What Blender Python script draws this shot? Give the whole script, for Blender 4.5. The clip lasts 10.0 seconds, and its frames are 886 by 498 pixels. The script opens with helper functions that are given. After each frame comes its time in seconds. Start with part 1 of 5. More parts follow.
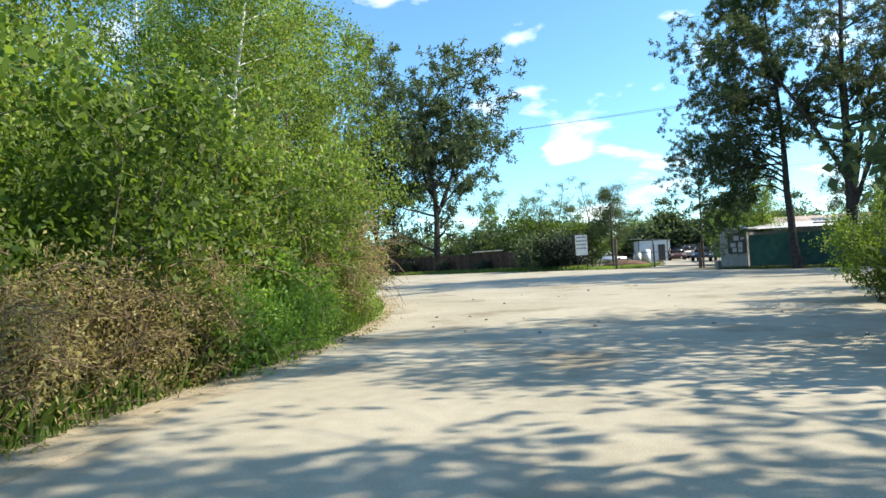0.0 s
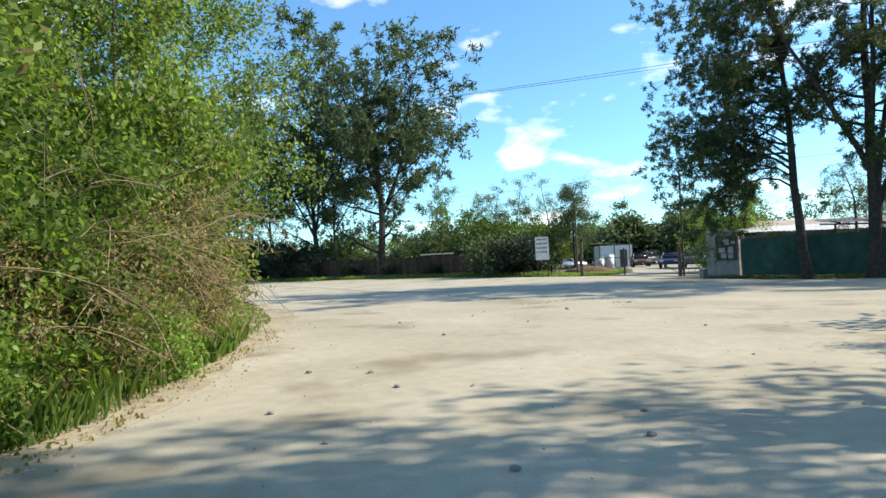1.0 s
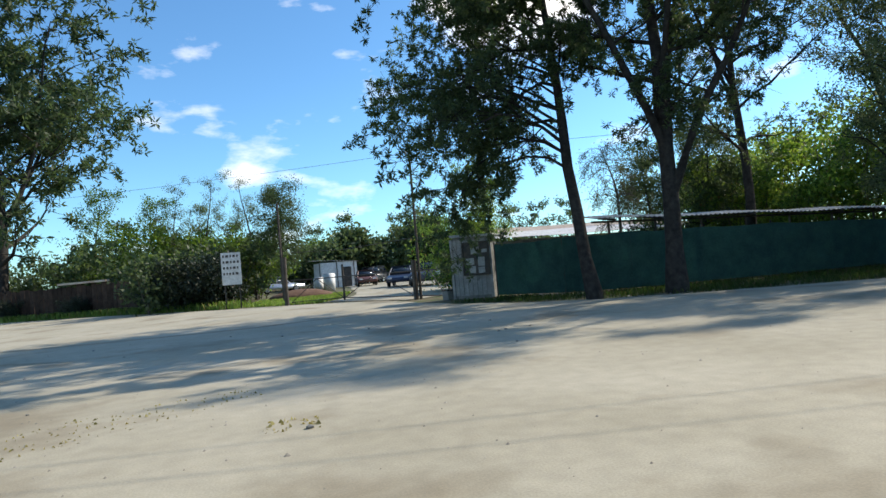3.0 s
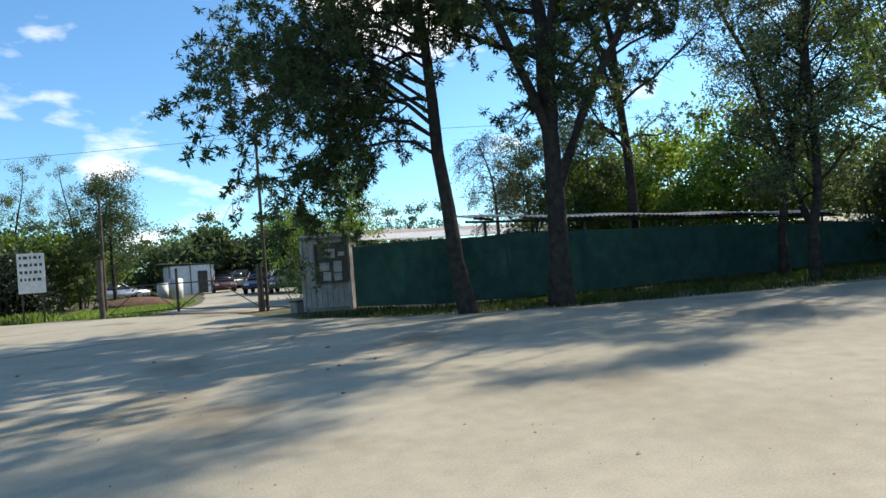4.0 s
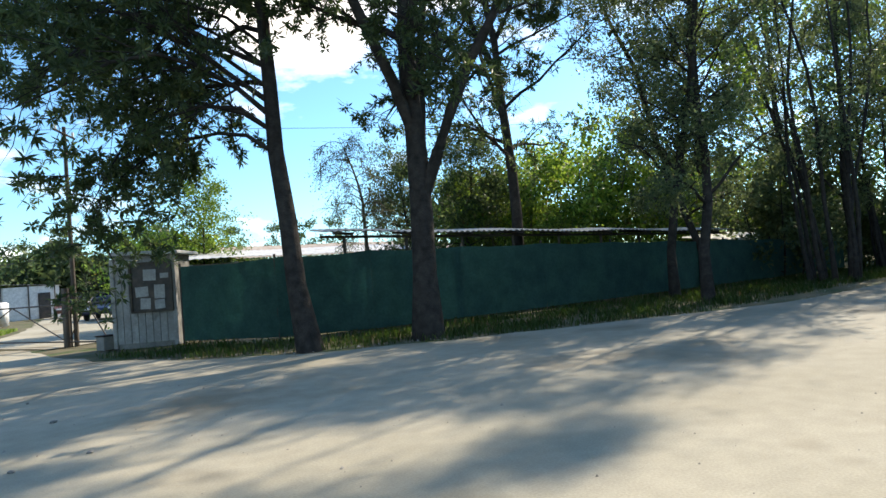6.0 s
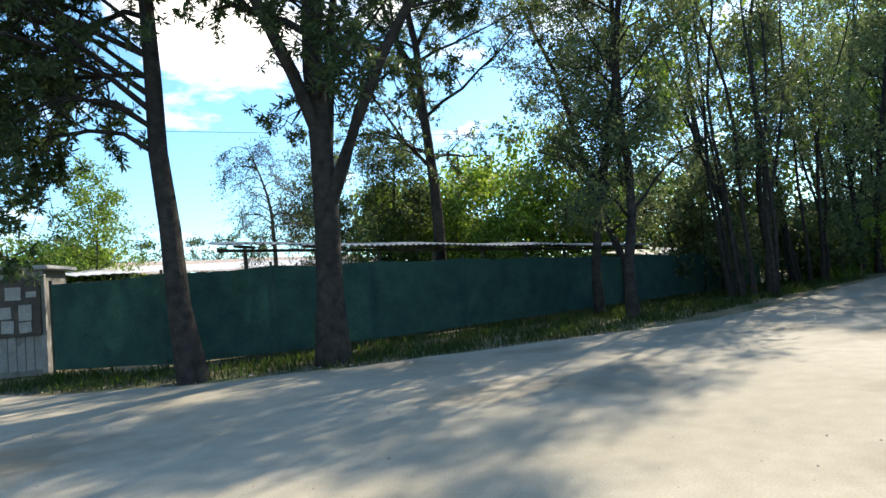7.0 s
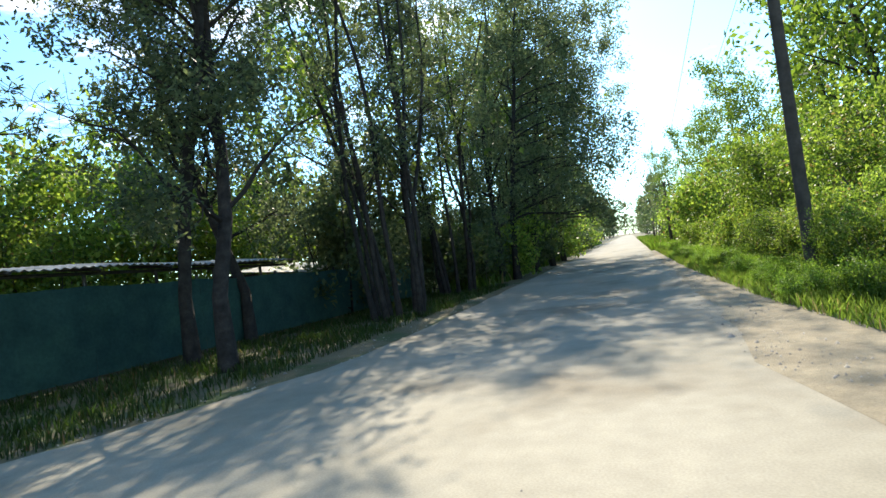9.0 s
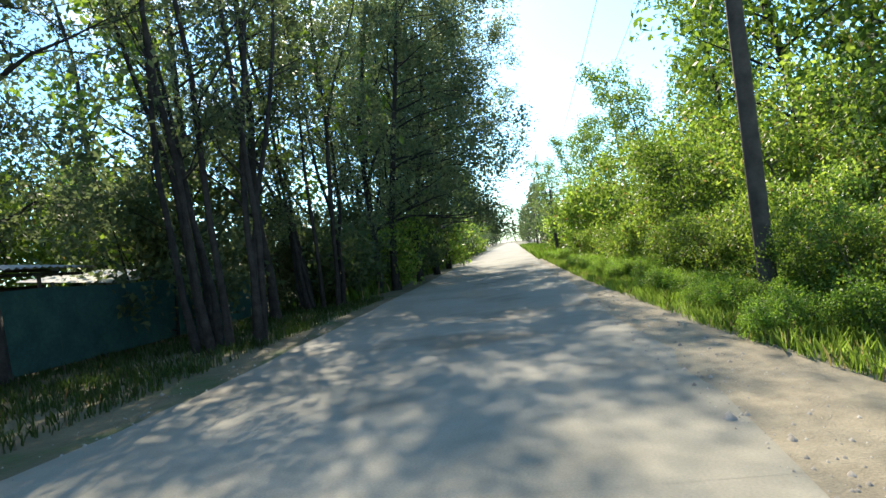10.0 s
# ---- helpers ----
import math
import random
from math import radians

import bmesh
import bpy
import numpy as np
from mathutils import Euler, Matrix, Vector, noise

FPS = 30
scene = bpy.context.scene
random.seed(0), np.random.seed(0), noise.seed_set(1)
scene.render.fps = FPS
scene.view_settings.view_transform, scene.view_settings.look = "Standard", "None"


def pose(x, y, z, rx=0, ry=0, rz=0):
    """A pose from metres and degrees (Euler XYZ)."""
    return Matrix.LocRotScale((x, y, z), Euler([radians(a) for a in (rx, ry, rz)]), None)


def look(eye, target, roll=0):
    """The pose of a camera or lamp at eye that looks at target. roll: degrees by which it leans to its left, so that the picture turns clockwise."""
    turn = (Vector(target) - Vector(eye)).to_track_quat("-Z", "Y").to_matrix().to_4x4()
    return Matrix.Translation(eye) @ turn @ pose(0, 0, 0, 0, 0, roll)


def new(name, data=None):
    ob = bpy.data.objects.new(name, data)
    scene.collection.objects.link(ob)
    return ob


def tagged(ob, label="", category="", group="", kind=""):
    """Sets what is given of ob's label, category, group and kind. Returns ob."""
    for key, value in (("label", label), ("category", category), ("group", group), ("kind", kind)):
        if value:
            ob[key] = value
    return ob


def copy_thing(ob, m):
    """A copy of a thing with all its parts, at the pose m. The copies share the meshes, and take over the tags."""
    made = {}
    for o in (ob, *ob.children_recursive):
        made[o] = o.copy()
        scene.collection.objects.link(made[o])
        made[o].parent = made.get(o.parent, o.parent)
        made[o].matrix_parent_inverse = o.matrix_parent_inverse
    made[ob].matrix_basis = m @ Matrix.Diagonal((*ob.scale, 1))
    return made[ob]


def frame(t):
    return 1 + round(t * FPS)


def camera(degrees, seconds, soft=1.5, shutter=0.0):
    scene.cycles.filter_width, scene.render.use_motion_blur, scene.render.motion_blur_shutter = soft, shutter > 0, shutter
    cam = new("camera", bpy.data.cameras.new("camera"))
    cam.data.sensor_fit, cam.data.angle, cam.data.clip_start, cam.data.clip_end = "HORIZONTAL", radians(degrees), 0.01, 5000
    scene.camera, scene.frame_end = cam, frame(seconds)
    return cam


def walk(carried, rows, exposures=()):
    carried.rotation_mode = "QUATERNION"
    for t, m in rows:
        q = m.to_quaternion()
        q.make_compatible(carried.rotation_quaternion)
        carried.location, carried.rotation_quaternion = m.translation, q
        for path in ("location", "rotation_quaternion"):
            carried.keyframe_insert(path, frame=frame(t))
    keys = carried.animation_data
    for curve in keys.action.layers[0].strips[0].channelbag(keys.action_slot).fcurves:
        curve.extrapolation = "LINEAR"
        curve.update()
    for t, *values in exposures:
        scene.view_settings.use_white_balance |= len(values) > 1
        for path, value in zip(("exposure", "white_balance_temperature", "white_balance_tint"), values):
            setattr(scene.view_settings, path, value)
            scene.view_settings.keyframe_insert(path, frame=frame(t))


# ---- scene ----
cam = camera(72.0, 10.0)
EXPOSURES = [(0.0, 0.8, 7350, 10), (1.0, 0.6, 7300, 10), (2.0, 0.32, 7000, 10), (3.0, 0.2, 7000, 11), (4.5, 0.36, 7400, 12), (5.5, 0.54, 7500, 12), (7.0, 0.84, 7450, 12.5), (8.5, 0.95, 7450, 10.5), (10.0, 1.05, 7450, 10.5)]
PATH = [
    (0, (8.549, -15.617, 1.277), (6.316, -5.872, 1.491), -3.21),
    (0.5, (8.190, -12.395, 1.270), (6.221, -2.592, 1.406), -2.80),
    (1, (7.938, -8.982, 1.257), (6.449, 0.904, 1.491), -2.44),
    (1.5, (7.983, -5.560, 1.278), (7.296, 4.413, 1.532), -2.92),
    (2, (8.416, -2.308, 1.302), (8.954, 7.668, 1.731), -3.68),
    (2.5, (9.127, 0.306, 1.287), (10.815, 10.150, 1.789), -4.86),
    (3, (10.042, 2.474, 1.283), (12.876, 12.061, 1.546), -4.91),
    (4.5, (12.640, 6.186, 1.262), (17.837, 14.727, 1.459), -4.18),
    (5, (13.267, 6.694, 1.284), (18.810, 15.015, 1.461), -3.72),
    (5.5, (13.773, 7.001, 1.291), (19.539, 15.168, 1.526), -4.07),
    (7, (15.107, 7.793, 1.289), (22.001, 15.021, 1.767), -4.83),
    (7.5, (16.060, 8.254, 1.248), (23.641, 14.759, 1.700), -4.70),
    (8, (16.987, 8.498, 1.315), (25.550, 13.653, 1.633), -7.36),
    (8.5, (18.101, 8.683, 1.256), (27.230, 12.759, 1.494), -7.58),
    (9, (20.071, 8.951, 1.290), (29.624, 11.903, 1.442), -7.82),
    (9.5, (21.805, 9.126, 1.304), (31.600, 11.143, 1.359), -7.20),
    (10, (23.379, 9.286, 1.294), (33.314, 10.428, 1.295), -7.05),
]
walk(cam, [(t, look(eye, target, roll)) for t, eye, target, roll in PATH], EXPOSURES)

# ---- world, sun, exposure ----
SUN_AZ, SUN_EL = radians(9.0), radians(36.0)
world = bpy.data.worlds.new("sky")
scene.world = world
world.use_nodes = True
wn, wl = world.node_tree.nodes, world.node_tree.links
wn.clear()
w_out = wn.new("ShaderNodeOutputWorld")
w_bg = wn.new("ShaderNodeBackground")
w_sky = wn.new("ShaderNodeTexSky")
w_sky.sky_type, w_sky.sun_disc = "NISHITA", False
w_sky.sun_elevation, w_sky.sun_rotation = SUN_EL, math.pi / 2 - SUN_AZ
w_sky.altitude, w_sky.air_density, w_sky.dust_density, w_sky.ozone_density = 100, 1.0, 0.3, 3.0
w_co = wn.new("ShaderNodeTexCoord")
w_map = wn.new("ShaderNodeMapping")
w_map.inputs["Scale"].default_value = (1.0, 1.0, 2.6)
w_noise = wn.new("ShaderNodeTexNoise")
w_noise.inputs["Scale"].default_value, w_noise.inputs["Detail"].default_value = 6.5, 9.0
w_noise.inputs["Roughness"].default_value = 0.55
w_ramp = wn.new("ShaderNodeValToRGB")
w_ramp.color_ramp.elements[0].position, w_ramp.color_ramp.elements[1].position = 0.6, 0.86
# fair-weather clouds: azimuth and height in degrees, half width, weight
w_last = w_noise.outputs["Fac"]
for az, el, wide, weight in [(91.0, 10.6, 0.05, 0.15), (97.0, 11.4, 0.06, 0.04), (63.0, 23.0, 0.17, 0.4), (50.0, 24.0, 0.12, 0.2), (70.0, 26.0, 0.14, 0.32), (86.0, 5.5, 0.13, 0.14), (24.0, 30.0, 0.3, 0.3), (135.0, 30.0, 0.22, 0.3), (-120.0, 25.0, 0.35, 0.35), (-170.0, 18.0, 0.3, 0.35)]:
    c_dist, c_map, c_add = wn.new("ShaderNodeVectorMath"), wn.new("ShaderNodeMapRange"), wn.new("ShaderNodeMath")
    c_dist.operation, c_add.operation = "DISTANCE", "ADD"
    c_dist.inputs[1].default_value = (math.cos(radians(el)) * math.cos(radians(az)), math.cos(radians(el)) * math.sin(radians(az)), math.sin(radians(el)))
    c_map.inputs["From Min"].default_value, c_map.inputs["From Max"].default_value = 0.0, wide
    c_map.inputs["To Min"].default_value, c_map.inputs["To Max"].default_value = weight, 0.0
    wl.new(w_co.outputs["Generated"], c_dist.inputs[0])
    wl.new(c_dist.outputs["Value"], c_map.inputs["Value"])
    wl.new(w_last, c_add.inputs[0])
    wl.new(c_map.outputs["Result"], c_add.inputs[1])
    w_last = c_add.outputs["Value"]
w_mix = wn.new("ShaderNodeMixRGB")
w_mix.inputs["Color2"].default_value = (9.5, 9.6, 9.8, 1)
wl.new(w_co.outputs["Generated"], w_map.inputs["Vector"])
wl.new(w_map.outputs["Vector"], w_noise.inputs["Vector"])
wl.new(w_last, w_ramp.inputs["Fac"])
wl.new(w_ramp.outputs["Color"], w_mix.inputs["Fac"])
w_tint = wn.new("ShaderNodeMixRGB")
w_tint.blend_type, w_tint.inputs["Fac"].default_value = "MULTIPLY", 1.0
w_tint.inputs["Color2"].default_value = (0.68, 1.1, 1.34, 1)
wl.new(w_sky.outputs["Color"], w_tint.inputs["Color1"])
wl.new(w_tint.outputs["Color"], w_mix.inputs["Color1"])
wl.new(w_mix.outputs["Color"], w_bg.inputs["Color"])
w_bg.inputs["Strength"].default_value = 0.15
wl.new(w_bg.outputs["Background"], w_out.inputs["Surface"])

sun = new("sun", bpy.data.lights.new("sun", "SUN"))
sun.data.energy, sun.data.angle, sun.data.color = 5.0, radians(0.55), (1.0, 0.95, 0.86)
sun_way = Vector((math.cos(SUN_EL) * math.cos(SUN_AZ), math.cos(SUN_EL) * math.sin(SUN_AZ), math.sin(SUN_EL)))
sun.matrix_world = look(tuple(60 * sun_way), (0, 0, 0))


# ---- materials ----
def material(name, colour, rough=0.8, metal=0.0, second=None, scale=4.0, fine=40.0, bump=0.2, dist=0.01, spot=None, spot_scale=1.2, spot_at=0.6, island=0.0, objvar=0.0, spec=0.4, mottle=0.15):
    """A surface with broad blotches, fine grain and fine relief, in metres."""
    m = bpy.data.materials.new(name)
    m.use_nodes = True
    n, l = m.node_tree.nodes, m.node_tree.links
    b = n["Principled BSDF"]
    b.inputs["Metallic"].default_value = metal
    b.inputs["Specular IOR Level"].default_value = spec
    co = n.new("ShaderNodeTexCoord")
    broad, grain = n.new("ShaderNodeTexNoise"), n.new("ShaderNodeTexNoise")
    broad.inputs["Scale"].default_value, broad.inputs["Detail"].default_value = scale, 6
    grain.inputs["Scale"].default_value, grain.inputs["Detail"].default_value = fine, 4
    l.new(co.outputs["Object"], broad.inputs["Vector"])
    l.new(co.outputs["Object"], grain.inputs["Vector"])
    ramp = n.new("ShaderNodeValToRGB")
    ramp.color_ramp.elements[0].position, ramp.color_ramp.elements[1].position = 0.32, 0.68
    ramp.color_ramp.elements[0].color = (*colour, 1)
    ramp.color_ramp.elements[1].color = (*(second or [min(1, c * 1.35) for c in colour]), 1)
    l.new(broad.outputs["Fac"], ramp.inputs["Fac"])
    last = ramp.outputs["Color"]
    if spot:
        sp, sr, sm = n.new("ShaderNodeTexNoise"), n.new("ShaderNodeValToRGB"), n.new("ShaderNodeMixRGB")
        sp.inputs["Scale"].default_value, sp.inputs["Detail"].default_value = spot_scale, 8
        sr.color_ramp.elements[0].position, sr.color_ramp.elements[1].position = spot_at, spot_at + 0.12
        l.new(co.outputs["Object"], sp.inputs["Vector"])
        l.new(sp.outputs["Fac"], sr.inputs["Fac"])
        l.new(sr.outputs["Color"], sm.inputs["Fac"])
        l.new(last, sm.inputs["Color1"])
        sm.inputs["Color2"].default_value = (*spot, 1)
        last = sm.outputs["Color"]
    mid, mm, mx = n.new("ShaderNodeTexNoise"), n.new("ShaderNodeMapRange"), n.new("ShaderNodeMixRGB")
    mid.inputs["Scale"].default_value, mid.inputs["Detail"].default_value = math.sqrt(scale * fine), 8
    mm.inputs["From Min"].default_value, mm.inputs["From Max"].default_value = 0.3, 0.7
    mm.inputs["To Min"].default_value, mm.inputs["To Max"].default_value = 1 - mottle, 1 + mottle
    mx.blend_type, mx.inputs["Fac"].default_value = "MULTIPLY", 1.0
    l.new(co.outputs["Object"], mid.inputs["Vector"])
    l.new(mid.outputs["Fac"], mm.inputs["Value"])
    l.new(last, mx.inputs["Color1"])
    l.new(mm.outputs["Result"], mx.inputs["Color2"])
    last = mx.outputs["Color"]
    mul, mr = n.new("ShaderNodeMixRGB"), n.new("ShaderNodeMapRange")
    mul.blend_type, mul.inputs["Fac"].default_value = "MULTIPLY", 1.0
    mr.inputs["To Min"].default_value, mr.inputs["To Max"].default_value = 0.7, 1.3
    l.new(grain.outputs["Fac"], mr.inputs["Value"])
    l.new(last, mul.inputs["Color1"])
    l.new(mr.outputs["Result"], mul.inputs["Color2"])
    last = mul.outputs["Color"]
    if objvar:
        oi, vr, vm = n.new("ShaderNodeObjectInfo"), n.new("ShaderNodeMapRange"), n.new("ShaderNodeMixRGB")
        vr.inputs["To Min"].default_value, vr.inputs["To Max"].default_value = 1 - objvar, 1 + objvar
        vm.blend_type, vm.inputs["Fac"].default_value = "MULTIPLY", 1.0
        l.new(oi.outputs["Random"], vr.inputs["Value"])
        l.new(last, vm.inputs["Color1"])
        l.new(vr.outputs["Result"], vm.inputs["Color2"])
        last = vm.outputs["Color"]
    if island:
        gi, vr, vm = n.new("ShaderNodeNewGeometry"), n.new("ShaderNodeMapRange"), n.new("ShaderNodeMixRGB")
        vr.inputs["To Min"].default_value, vr.inputs["To Max"].default_value = 1 - island, 1 + island
        vm.blend_type, vm.inputs["Fac"].default_value = "MULTIPLY", 1.0
        l.new(gi.outputs["Random Per Island"], vr.inputs["Value"])
        l.new(last, vm.inputs["Color1"])
        l.new(vr.outputs["Result"], vm.inputs["Color2"])
        last = vm.outputs["Color"]
    l.new(last, b.inputs["Base Color"])
    rr = n.new("ShaderNodeMapRange")
    rr.inputs["To Min"].default_value, rr.inputs["To Max"].default_value = max(0.03, rough - 0.12), min(1, rough + 0.1)
    l.new(grain.outputs["Fac"], rr.inputs["Value"])
    l.new(rr.outputs["Result"], b.inputs["Roughness"])
    if bump:
        bp = n.new("ShaderNodeBump")
        bp.inputs["Strength"].default_value, bp.inputs["Distance"].default_value = bump, dist
        l.new(grain.outputs["Fac"], bp.inputs["Height"])
        l.new(bp.outputs["Normal"], b.inputs["Normal"])
    return m


def leaf_material(name, dark, light, through_leaf=0.45, dry=None, glow=1.5):
    """Leaves that vary one by one and let some light through."""
    m = bpy.data.materials.new(name)
    m.use_nodes = True
    n, l = m.node_tree.nodes, m.node_tree.links
    b = n["Principled BSDF"]
    b.inputs["Roughness"].default_value = 0.5
    b.inputs["Specular IOR Level"].default_value = 0.35
    gi, ramp = n.new("ShaderNodeNewGeometry"), n.new("ShaderNodeValToRGB")
    ramp.color_ramp.elements[0].color, ramp.color_ramp.elements[1].color = (*dark, 1), (*light, 1)
    if dry:
        ramp.color_ramp.elements[1].position = 0.93
        e = ramp.color_ramp.elements.new(0.96)
        e.color = (*dry, 1)
    l.new(gi.outputs["Random Per Island"], ramp.inputs["Fac"])
    oi, vr, vm = n.new("ShaderNodeTexNoise"), n.new("ShaderNodeMapRange"), n.new("ShaderNodeMixRGB")
    oi.inputs["Scale"].default_value = 0.7
    vr.inputs["From Min"].default_value, vr.inputs["From Max"].default_value = 0.3, 0.7
    vr.inputs["To Min"].default_value, vr.inputs["To Max"].default_value = 0.7, 1.3
    vm.blend_type, vm.inputs["Fac"].default_value = "MULTIPLY", 1.0
    l.new(oi.outputs["Fac"], vr.inputs["Value"])
    l.new(ramp.outputs["Color"], vm.inputs["Color1"])
    l.new(vr.outputs["Result"], vm.inputs["Color2"])
    l.new(vm.outputs["Color"], b.inputs["Base Color"])
    tr, mix = n.new("ShaderNodeBsdfTranslucent"), n.new("ShaderNodeMixShader")
    hs = n.new("ShaderNodeHueSaturation")
    hs.inputs["Hue"].default_value, hs.inputs["Saturation"].default_value, hs.inputs["Value"].default_value = 0.493, 1.12, glow
    l.new(vm.outputs["Color"], hs.inputs["Color"])
    l.new(hs.outputs["Color"], tr.inputs["Color"])
    mix.inputs["Fac"].default_value = through_leaf
    l.new(b.outputs["BSDF"], mix.inputs[1])
    l.new(tr.outputs["BSDF"], mix.inputs[2])
    l.new(mix.outputs["Shader"], n["Material Output"].inputs["Surface"])
    return m


SAND = material("sandy_asphalt", (0.345, 0.31, 0.225), 0.9, second=(0.44, 0.4, 0.305), scale=0.35, fine=60, bump=0.25, dist=0.006, spot=(0.265, 0.225, 0.155), spot_scale=0.45, spot_at=0.55, mottle=0.09)
sn, sl = SAND.node_tree.nodes, SAND.node_tree.links
s_co, s_xyz, s_map, s_mul = sn.new("ShaderNodeTexCoord"), sn.new("ShaderNodeSeparateXYZ"), sn.new("ShaderNodeMapRange"), sn.new("ShaderNodeMixRGB")
# the sand thins out over the asphalt along the road
s_map.inputs["From Min"].default_value, s_map.inputs["From Max"].default_value = 14.0, 30.0
s_mul.blend_type, s_mul.inputs["Color2"].default_value = "MULTIPLY", (0.58, 0.61, 0.64, 1)
sl.new(s_co.outputs["Object"], s_xyz.inputs["Vector"])
sl.new(s_xyz.outputs["X"], s_map.inputs["Value"])
sl.new(s_map.outputs["Result"], s_mul.inputs["Fac"])
s_bsdf = sn["Principled BSDF"]
sl.new(s_bsdf.inputs["Base Color"].links[0].from_socket, s_mul.inputs["Color1"])
sl.new(s_mul.outputs["Color"], s_bsdf.inputs["Base Color"])
SHOULDER = material("sandy_shoulder", (0.19, 0.16, 0.105), 0.95, second=(0.28, 0.24, 0.16), scale=1.5, fine=50, bump=0.5, dist=0.015)
SOIL = material("soil", (0.09, 0.085, 0.04), 0.95, second=(0.17, 0.14, 0.08), scale=0.6, fine=25, bump=0.6, dist=0.03, spot=(0.06, 0.09, 0.025), spot_scale=0.9, spot_at=0.5)
BARK_DARK = material("dark_bark", (0.028, 0.025, 0.023), 0.95, second=(0.06, 0.054, 0.048), scale=5, fine=30, bump=0.9, dist=0.02, spec=0.12)
BARK_GREY = material("grey_bark", (0.085, 0.072, 0.056), 0.95, second=(0.17, 0.15, 0.12), scale=6, fine=40, bump=0.7, dist=0.012)
BARK_PALE = material("pale_bark", (0.5, 0.49, 0.45), 0.8, second=(0.68, 0.67, 0.62), scale=3, fine=14, bump=0.3, spot=(0.08, 0.07, 0.06), spot_scale=5, spot_at=0.62)
LEAF_DARK = leaf_material("dark_leaves", (0.058, 0.085, 0.043), (0.155, 0.195, 0.088), 0.55, glow=1.4)
LEAF_LOCUST = leaf_material("locust_leaves", (0.04, 0.066, 0.03), (0.105, 0.145, 0.056), 0.48)
LEAF_MID = leaf_material("green_leaves", (0.042, 0.088, 0.018), (0.17, 0.25, 0.052), 0.55)
LEAF_BRIGHT = leaf_material("bright_leaves", (0.05, 0.112, 0.022), (0.29, 0.395, 0.09), 0.5, dry=(0.2, 0.16, 0.06))
LEAF_NETTLE = leaf_material("nettle_leaves", (0.075, 0.155, 0.028), (0.25, 0.385, 0.08), 0.5)
LEAF_DRY = leaf_material("dry_leaves", (0.19, 0.17, 0.06), (0.38, 0.33, 0.14), 0.45)
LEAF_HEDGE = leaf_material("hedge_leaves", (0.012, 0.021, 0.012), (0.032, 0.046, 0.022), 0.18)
BARK_DRY = material("dry_stalks", (0.12, 0.085, 0.055), 0.95, second=(0.23, 0.175, 0.115), scale=8, fine=40, bump=0.3, spec=0.15)
GRASS = leaf_material("grass_blades", (0.06, 0.13, 0.02), (0.15, 0.24, 0.05), 0.4, dry=(0.3, 0.25, 0.12))
# darker copy of the grass; its colour carries the shade below the trees
SHADE_GRASS = leaf_material("shade_toned_grass", (0.03, 0.06, 0.014), (0.07, 0.12, 0.03), 0.4, dry=(0.14, 0.11, 0.06))
EDGE_SOIL = material("dry_edge_soil", (0.3, 0.25, 0.17), 0.95, second=(0.43, 0.37, 0.26), scale=1.2, fine=50, bump=0.5, dist=0.015)
LAWN = leaf_material("short_lawn", (0.13, 0.215, 0.042), (0.245, 0.35, 0.085), 0.45, dry=(0.3, 0.26, 0.12))
TRACK = material("tyre_track_dust", (0.25, 0.215, 0.148), 0.95, second=(0.33, 0.285, 0.2), scale=2, fine=40, bump=0.3)
SCREEN = material("green_screen_cloth", (0.03, 0.098, 0.086), 0.85, second=(0.05, 0.14, 0.12), scale=2.5, fine=120, bump=0.4, dist=0.01)
ROOF_WHITE = material("white_roofing", (0.62, 0.6, 0.57), 0.6, second=(0.74, 0.73, 0.7), scale=1.2, fine=30, bump=0.1, spot=(0.42, 0.33, 0.26), spot_scale=0.9, spot_at=0.63)
ROOF_GREY = material("grey_sheet_roofing", (0.3, 0.31, 0.31), 0.55, second=(0.42, 0.43, 0.43), scale=1.5, fine=30, bump=0.15, spot=(0.2, 0.14, 0.1), spot_scale=1.3, spot_at=0.64)
ROOF_RUST = material("rusty_roofing", (0.42, 0.3, 0.22), 0.8, second=(0.55, 0.47, 0.38), scale=1.8, fine=25, bump=0.2)
PLASTER = material("grey_plaster", (0.17, 0.165, 0.15), 0.9, second=(0.26, 0.25, 0.23), scale=1.2, fine=35, bump=0.3, spot=(0.11, 0.105, 0.095), spot_scale=1.6, spot_at=0.6)
HUT_BOARD = material("grey_painted_boards", (0.25, 0.245, 0.23), 0.85, second=(0.36, 0.355, 0.34), scale=2.2, fine=40, bump=0.3, spot=(0.17, 0.16, 0.145), spot_scale=2.6, spot_at=0.6, objvar=0.12)
# white paper toned grey, so the colour holds the hut front's shade
PAPER = material("shade_grey_paper", (0.3, 0.3, 0.29), 0.85, second=(0.42, 0.42, 0.4), scale=6, fine=60, bump=0.05)
WALL_WHITE = material("white_paint", (0.66, 0.66, 0.64), 0.7, second=(0.76, 0.76, 0.74), scale=1.5, fine=30, bump=0.1)
STEEL_DARK = material("dark_steel", (0.05, 0.05, 0.05), 0.6, 0.6, second=(0.11, 0.09, 0.075), scale=4, fine=40, bump=0.2)
WOOD_POLE = material("weathered_pole_wood", (0.055, 0.045, 0.036), 0.9, second=(0.1, 0.085, 0.07), scale=4, fine=30, bump=0.5)
# weathered brown boards, darkened further to carry the yard front's shade
WOOD_FENCE = material("weathered_shaded_boards", (0.034, 0.022, 0.017), 0.9, second=(0.066, 0.044, 0.033), scale=3, fine=30, bump=0.4, objvar=0.3, spec=0.15)
